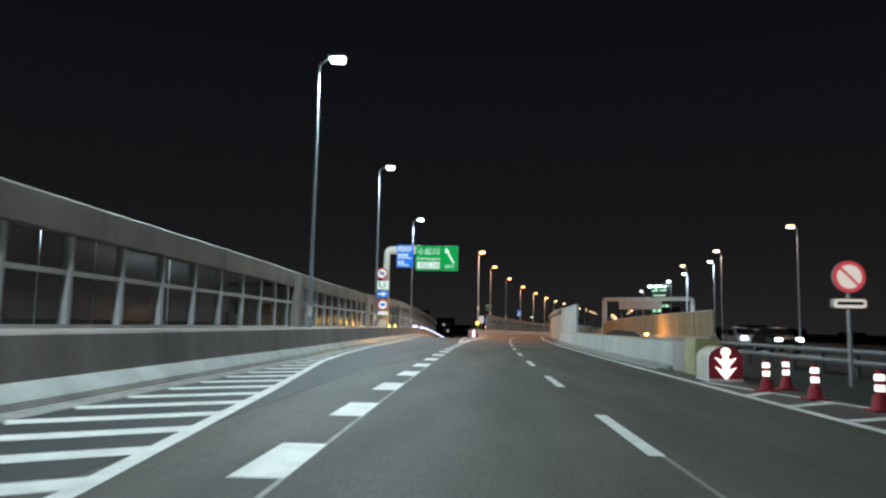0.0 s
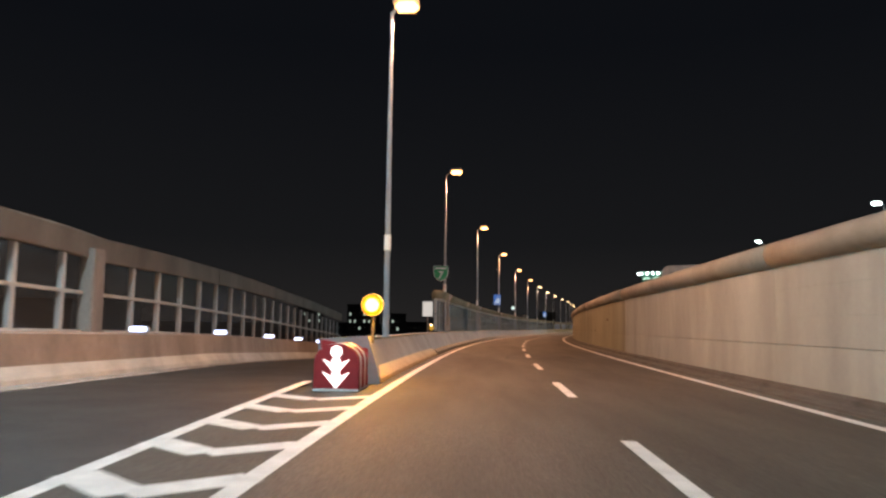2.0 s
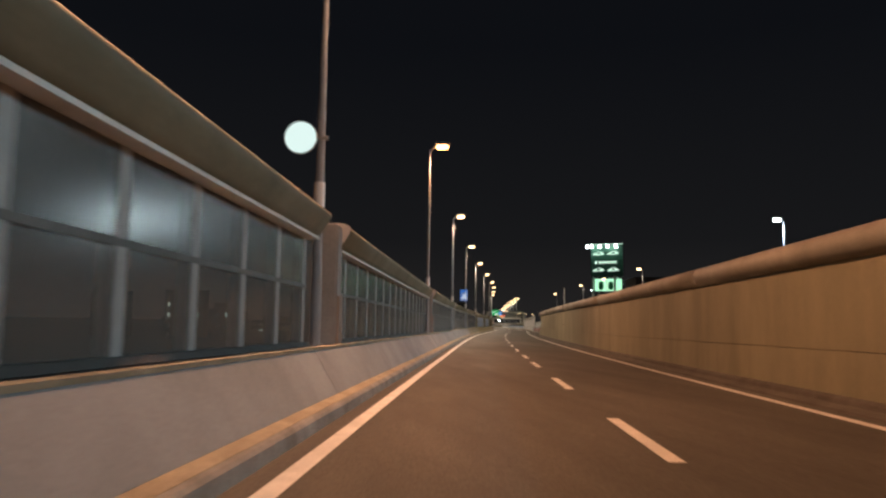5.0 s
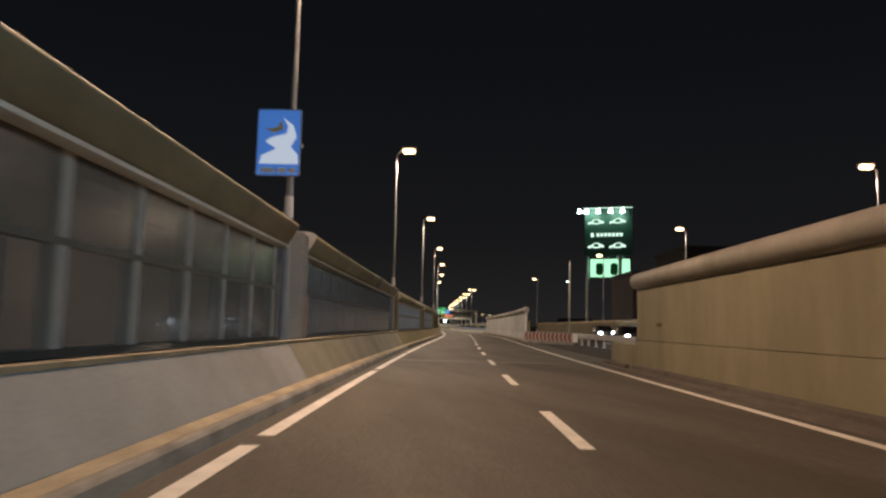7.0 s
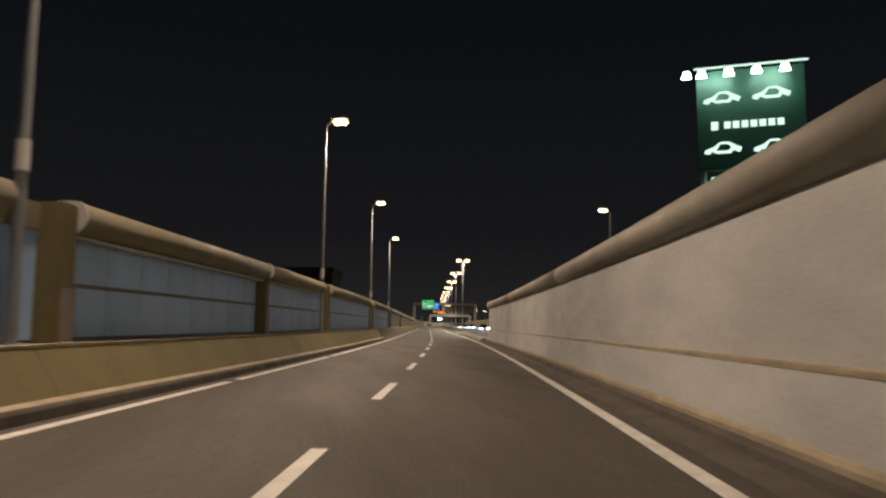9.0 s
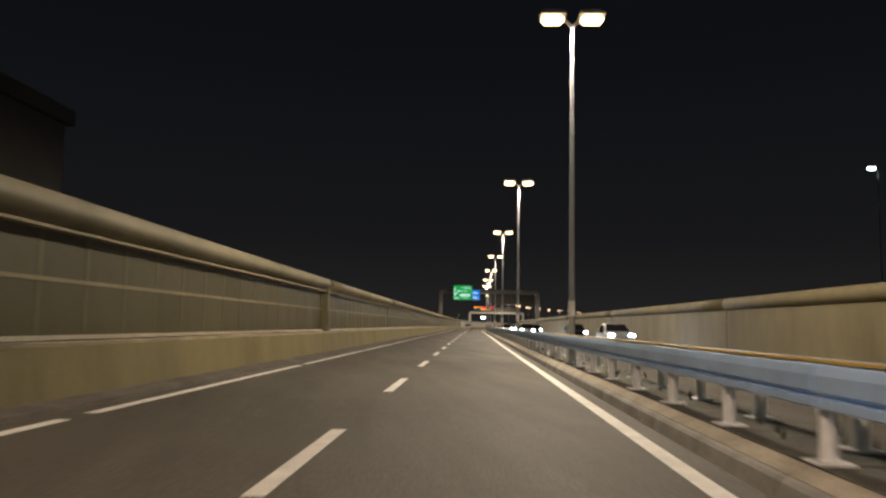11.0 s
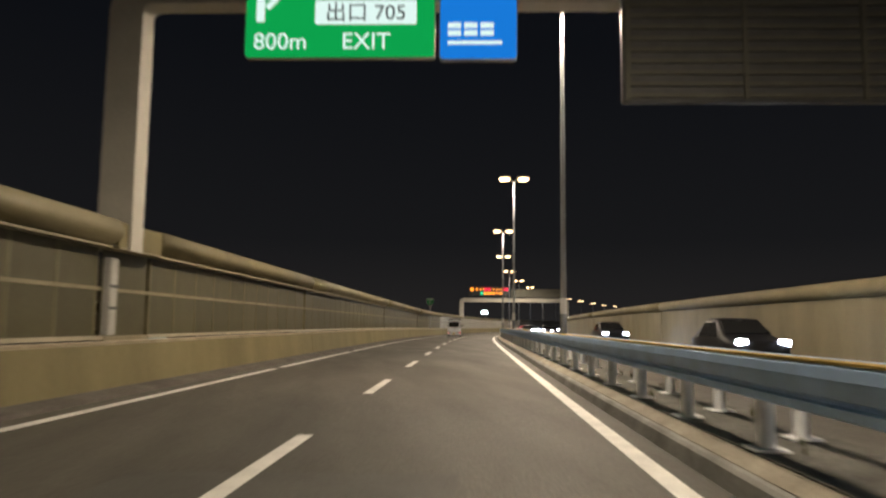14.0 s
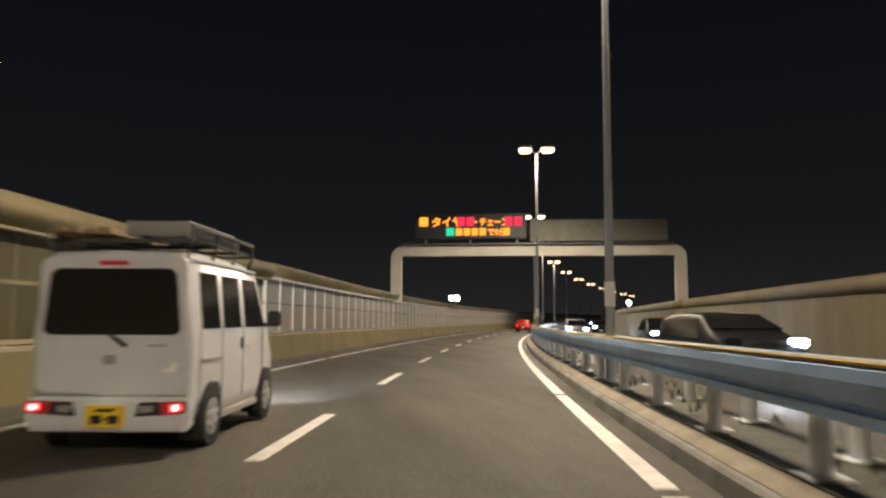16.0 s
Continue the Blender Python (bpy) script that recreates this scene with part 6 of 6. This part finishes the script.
def car(s, d, paint_, towards, label, lamps=(-1, 1), tall=1.42, long=4.1, half=0.8, group="", tail=False, wagon=False):
    """A saloon or minivan; towards: it faces back along the road, head lamps lit."""
    root = thing("car", stand(s, d, 0, 180 if towards else 0), label, "car", group)
    lamp_z = 0.78 if wagon else 0.68
    roof0, roof1 = (0.25, long * 0.62) if wagon else (long * 0.2, long * 0.52)
    secs = [body_section(0, half * 0.93, 0.35, 0.9 if not wagon else tall * 0.76, 0.95 if not wagon else 0.85, 0.75), body_section(0.2, half, 0.22, 0.95 if not wagon else tall * 0.93, 0.9, 0.8),
            body_section(roof0 + 0.3, half, 0.2, tall - 0.02, 0.8, 0.85), body_section((roof0 + roof1) / 2, half, 0.2, tall + 0.03, 0.8, 0.85), body_section(roof1, half, 0.2, tall, 0.8, 0.85),
            body_section(roof1 + long * 0.2, half, 0.2, lamp_z + 0.28, 0.9, 0.78), body_section(long - 0.2, half * 0.97, 0.22, lamp_z + 0.14, 0.92, lamp_z), body_section(long, half * 0.85, 0.3, lamp_z + 0.06, 0.92, lamp_z - 0.06)]
    bm = loft(bmesh.new(), secs)
    bmesh.ops.bevel(bm, geom=[e for e in bm.edges if e.is_manifold and e.calc_face_angle(0) > 0.7], offset=0.03, segments=2, affect="EDGES")
    part("body", bm, paint_, root, smooth=True)
    for sgn in (-1, 1):
        bm = bmesh.new()
        x0, x1 = sgn * (half + 0.003), sgn * (half * 0.82 + 0.004)
        pts = [(x0, roof0 + 0.15, 0.88), (x0, roof1 + 0.5, 0.88), (x1, roof1 + 0.02, tall - 0.12), (x1, roof0 + 0.35, tall - 0.12)]
        q = [bm.verts.new(p) for p in pts] + [bm.verts.new((p[0] - sgn * 0.02, p[1], p[2])) for p in pts]
        for f in ((0, 1, 2, 3), (7, 6, 5, 4), (0, 4, 5, 1), (1, 5, 6, 2), (2, 6, 7, 3), (3, 7, 4, 0)):
            bm.faces.new([q[i] for i in f])
        part("side_window", bm, DARK_GLASS, root)
        for y in (long * 0.2, long * 0.8):
            wheel(root, sgn * (half - 0.07), y, 0.29, 0.17, sgn)
        part("head_lamp", box(bmesh.new(), sgn * half * 0.72 - 0.15, sgn * half * 0.72 + 0.15, long - 0.16, long + 0.02, lamp_z, lamp_z + 0.16, 0.03), HEAD_GLASS if towards and sgn in lamps else DARK_GLASS, root)
        part("tail_lamp", box(bmesh.new(), sgn * half * 0.78 - 0.1, sgn * half * 0.78 + 0.1, -0.02, 0.08, 0.62, 0.8, 0.02), TAIL_GLASS if tail else SIGN_RED, root)
    bm = bmesh.new()
    pts = [(sx * half * w, y, z + 0.012) for w, y, z in ((0.82, roof1 + long * 0.2 - 0.03, lamp_z + 0.31), (0.7, roof1 + 0.06, tall - 0.05)) for sx in ((-1, 1) if w > 0.8 else (1, -1))]
    q = [bm.verts.new(p) for p in pts] + [bm.verts.new((p[0], p[1] - 0.02, p[2] - 0.02)) for p in pts]
    for f in ((0, 1, 2, 3), (7, 6, 5, 4), (0, 4, 5, 1), (1, 5, 6, 2), (2, 6, 7, 3), (3, 7, 4, 0)):
        bm.faces.new([q[i] for i in f])
    part("windscreen", bm, DARK_GLASS, root)
    part("rear_window", slab(bmesh.new(), [(-half * 0.7, 0.92), (half * 0.7, 0.92), (half * 0.62, tall - 0.14), (-half * 0.62, tall - 0.14)], (roof0 if not wagon else 0.12) - 0.14, (roof0 if not wagon else 0.12) - 0.1), DARK_GLASS, root)
    part("number_plate", box(bmesh.new(), -0.15, 0.15, -0.03, -0.005, 0.45, 0.58), SIGN_WHITE, root)
    part("number_plate", box(bmesh.new(), -0.15, 0.15, long + 0.005, long + 0.03, 0.35, 0.46), SIGN_WHITE, root)
    if towards:
        beam = new("car_beam", HEAD_LIGHT)
        beam.matrix_basis = root.matrix_basis @ Matrix.Translation((0, long + 0.1, 0.6)) @ Matrix.Rotation(radians(9 if d > 8 else 0), 4, "Z") @ Matrix.Rotation(radians(85), 4, "X")
    return root


car(613, 1.55, CAR_RED, False, "red car seen from behind with tail lamps lit", tail=True)
car(640, -1.6, CAR_BLACK, False, "dark car far ahead with tail lamps lit", tail=True)
car(668, 1.5, CAR_SILVER, False, "silver car far ahead with tail lamps lit", tail=True)
car(547.5, 6.98, CAR_BLACK, True, "black minivan coming the other way, a lamp lit", (-1,), tall=1.4, long=5.2, wagon=True, group="oncoming cars")
for s, d, p in ((585, 7.0, CAR_SILVER), (604, 9.8, CAR_BLACK), (628, 7.0, CAR_BLACK), (500, 9.8, CAR_BLACK), (462, 7.0, CAR_BLACK), (418, 7.0, CAR_BLACK), (384, 9.8, CAR_SILVER), (402, 9.9, CAR_BLACK), (616, 7.0, CAR_SILVER), (640, 9.8, CAR_BLACK), (650, 9.5, CAR_SILVER), (680, 7.0, CAR_BLACK), (440, 9.7, CAR_BLACK), (478, 9.6, CAR_BLACK), (566, 9.6, CAR_BLACK)):
    car(s, d, p, True, "car coming the other way with white head lamps lit", group="oncoming cars")
car(243.0, 10.3, CAR_BLACK, True, "dark car on the slip road with head lamps lit")
car(262, 12.0, CAR_BLACK, True, "black car on the slip road beyond the wall", tall=1.5, wagon=True)
for s, d, p in ((15, 15.4, CAR_WHITE), (25.3, 20.2, CAR_SILVER), (8.5, 15.2, CAR_BLACK)):
    car(s, d, p, True, "car on the neighbouring road with white head lamps lit", group="cars on the neighbouring road")
root = thing("lamp_cluster", stand(640, -11.7), "bright white lamps on a tall steel pole", "street lamp")
part("pole", rod(bmesh.new(), (0, 0, -5.2), (0, 0, 4.6), 0.12, 0.08), STEEL, root)
for x in (-0.45, 0.4):
    part("lens", rod(bmesh.new(), (x, -0.3, 4.65), (x, 0, 4.75), 0.42, 0.3), COOL_GLASS, root)
root = thing("wall_lamp", stand(600, 12.35), "small white lamp on a post above the far wall", "lamp")
part("post", rod(bmesh.new(), (0, 0, -0.1), (0, 0, 2.9), 0.06), STEEL, root)
part("lens", rod(bmesh.new(), (0, -0.12, 2.95), (0, 0.12, 3.05), 0.2, 0.2), COOL_GLASS, root)
